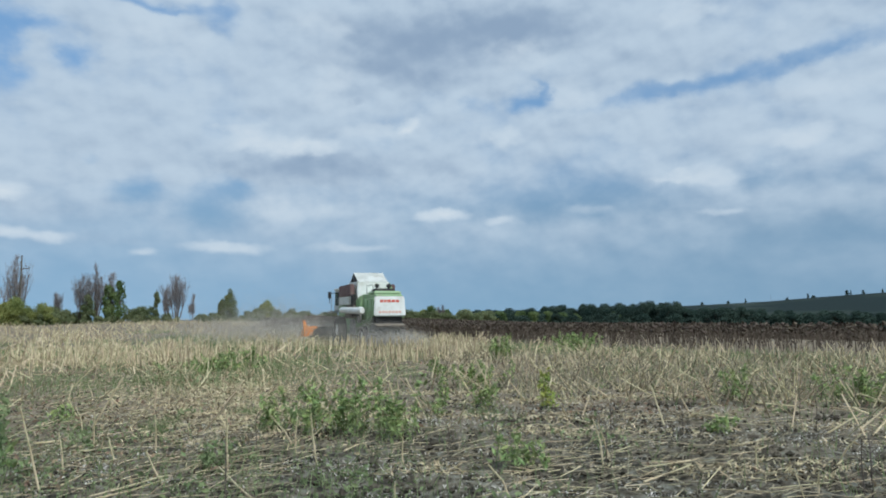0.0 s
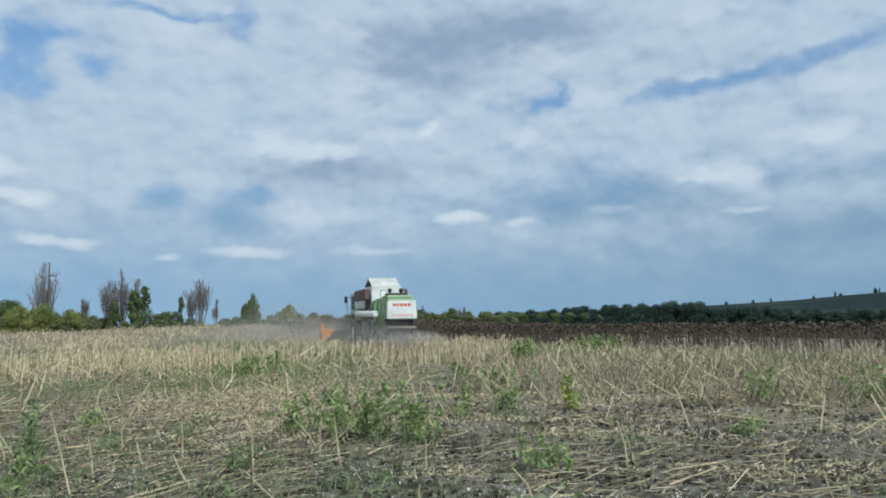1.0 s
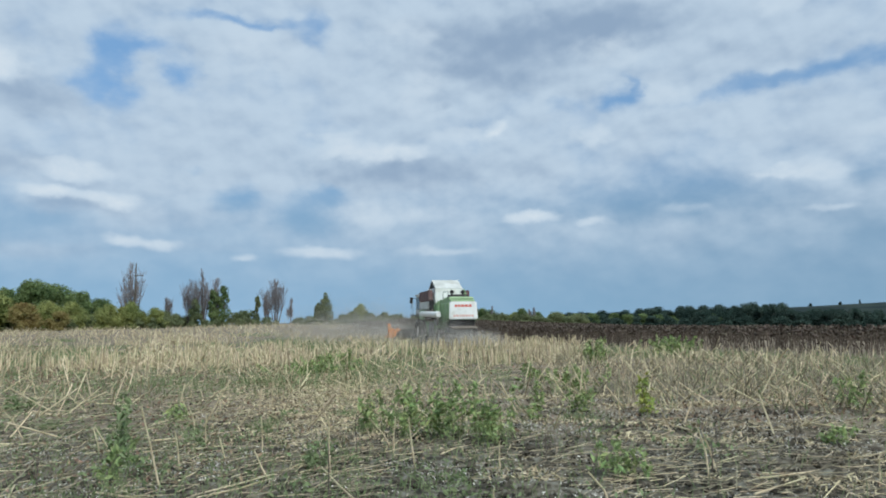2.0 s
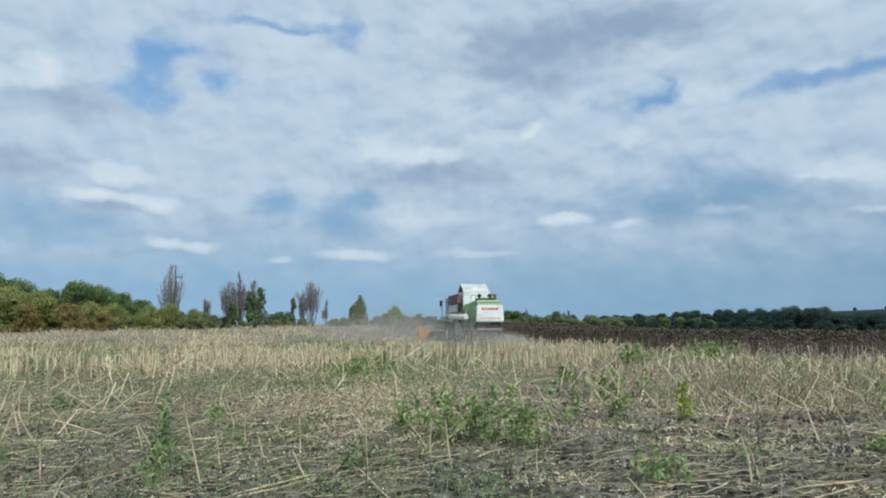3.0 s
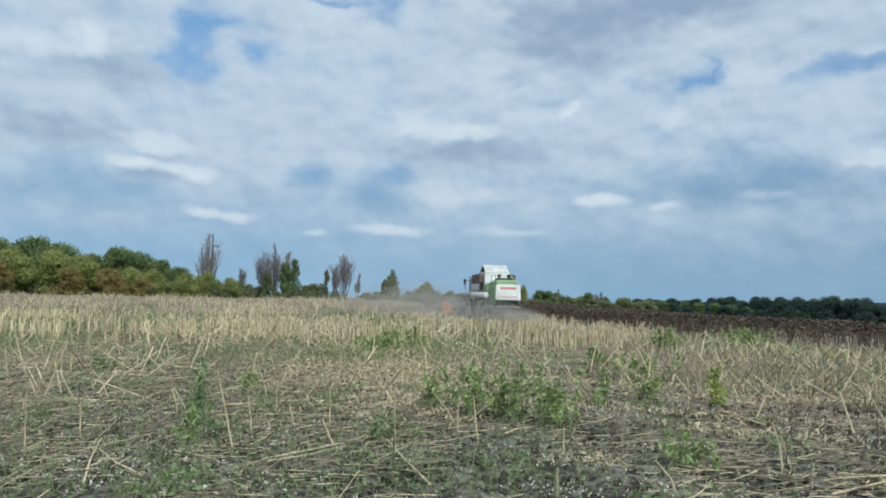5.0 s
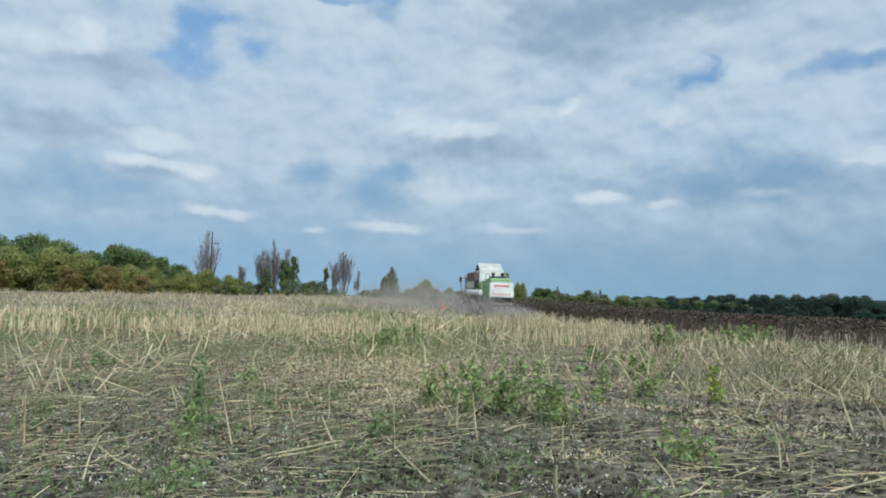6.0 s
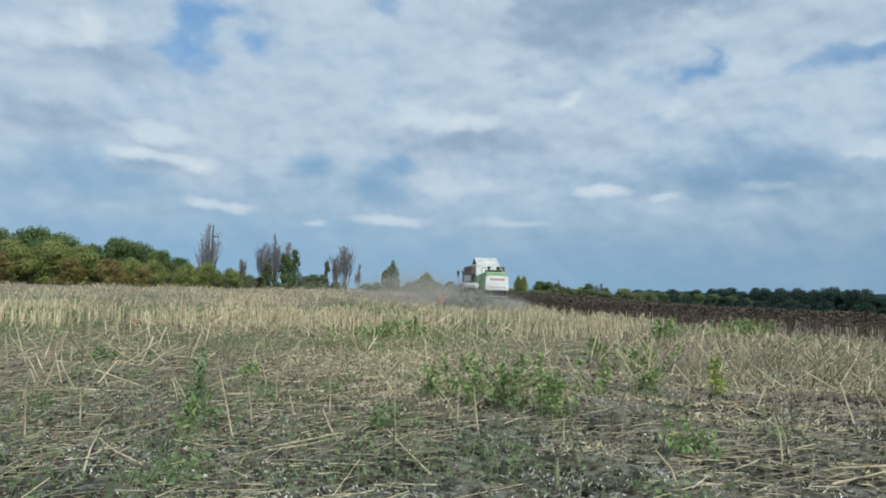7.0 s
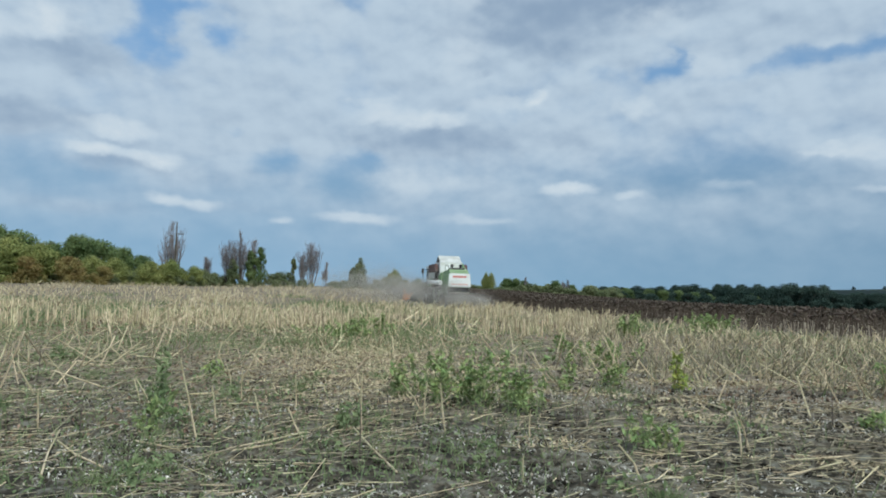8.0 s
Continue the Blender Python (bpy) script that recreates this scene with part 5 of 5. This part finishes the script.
# foot of each puff in the machine's space at the start, its size, number of specks, its speed as a share of the machine's, and how fast it rises
PUFFS = [((-1.9, 8.9, 0.8), (1.6, 1.2, 1.0), 13000, 1.0, 0.02), ((-2.0, 4.0, 0.6), (1.0, 3.4, 0.9), 8000, 1.0, 0.02), ((0.0, -0.6, 0.35), (1.8, 1.0, 0.55), 13000, 0.98, 0.03),
         ((0.9, -0.8, 0.45), (1.6, 1.0, 0.5), 9000, 0.95, 0.04), ((-4.4, 8.2, 0.8), (2.6, 2.0, 1.3), 20000, 0.88, 0.08), ((-6.8, 7.2, 0.75), (3.2, 2.5, 1.0), 19000, 0.76, 0.14),
         ((-2.5, 1.5, 0.6), (2.3, 2.2, 1.2), 15000, 0.84, 0.10), ((-9.8, 8.5, 0.7), (4.5, 3.0, 0.95), 15000, 0.8, 0.12), ((-1.2, -0.2, 0.6), (1.9, 1.6, 0.9), 12000, 0.92, 0.06),
         ((0.2, -0.4, 0.35), (1.7, 1.2, 0.5), 14000, 0.95, 0.04), ((-2.6, 11.5, 0.7), (1.8, 1.5, 1.0), 15000, 0.84, 0.10), ((-2.8, 10.0, 0.6), (1.6, 1.3, 0.8), 9000, 0.88, 0.08),
         ((-4.8, 10.2, 1.5), (3.0, 2.2, 1.7), 22000, 0.93, 0.05), ((-7.4, 6.0, 1.2), (4.0, 2.4, 1.5), 20000, 0.86, 0.09),
         ((0.4, -0.6, -1.0), (2.2, 1.2, 0.6), 36000, 0.97, 0.20), ((-2.6, 3.0, -1.8), (2.2, 2.6, 1.2), 22000, 0.95, 0.36), ((-5.0, 5.5, -1.6), (3.2, 2.2, 1.4), 22000, 0.9, 0.34)]
puffs = []
for at, size, n, share, rise in PUFFS:
    ob = new("dust_puff", dust_puff(n * 4, size, 0.0058))
    puffs.append(tagged(ob, "thin grey-brown dust cloud raised by the harvester", "dust", "dust clouds", "stuff"))


# ---------------------------------------------------------------- what moves
def drive(t):
    """The machine's place on its straight run, at about 2.2 metres a second."""
    return -3.03 - 0.715 * t, 39.9 + 2.05 * t


HEADING = 21.0


def motions():
    rows = []
    for k in range(9):
        x, y = drive(k)
        rows.append((float(k), pose(x, y, float(height(x, y)), rz=HEADING)))
    walk(combine, rows)
    for w in combine_wheels:
        x, y, r = w.matrix_basis.translation
        walk(w, [(k * 0.4, pose(x, y, r, rx=-math.degrees(2.17 * k * 0.4 / r))) for k in range(21)])
    a = radians(HEADING)
    for ob, (at, size, n, share, rise) in zip(puffs, PUFFS):
        rows = []
        for k in range(5):
            t = k * 2.0
            x, y = drive(t * share)
            px, py = x + at[0] * math.cos(a) - at[1] * math.sin(a) - 0.10 * t * (1 - share), y + at[0] * math.sin(a) + at[1] * math.cos(a)
            rows.append((t, pose(px, py, float(height(px, py)) + at[2] + rise * t, rz=HEADING + 2 * t)))
        walk(ob, rows)


motions()
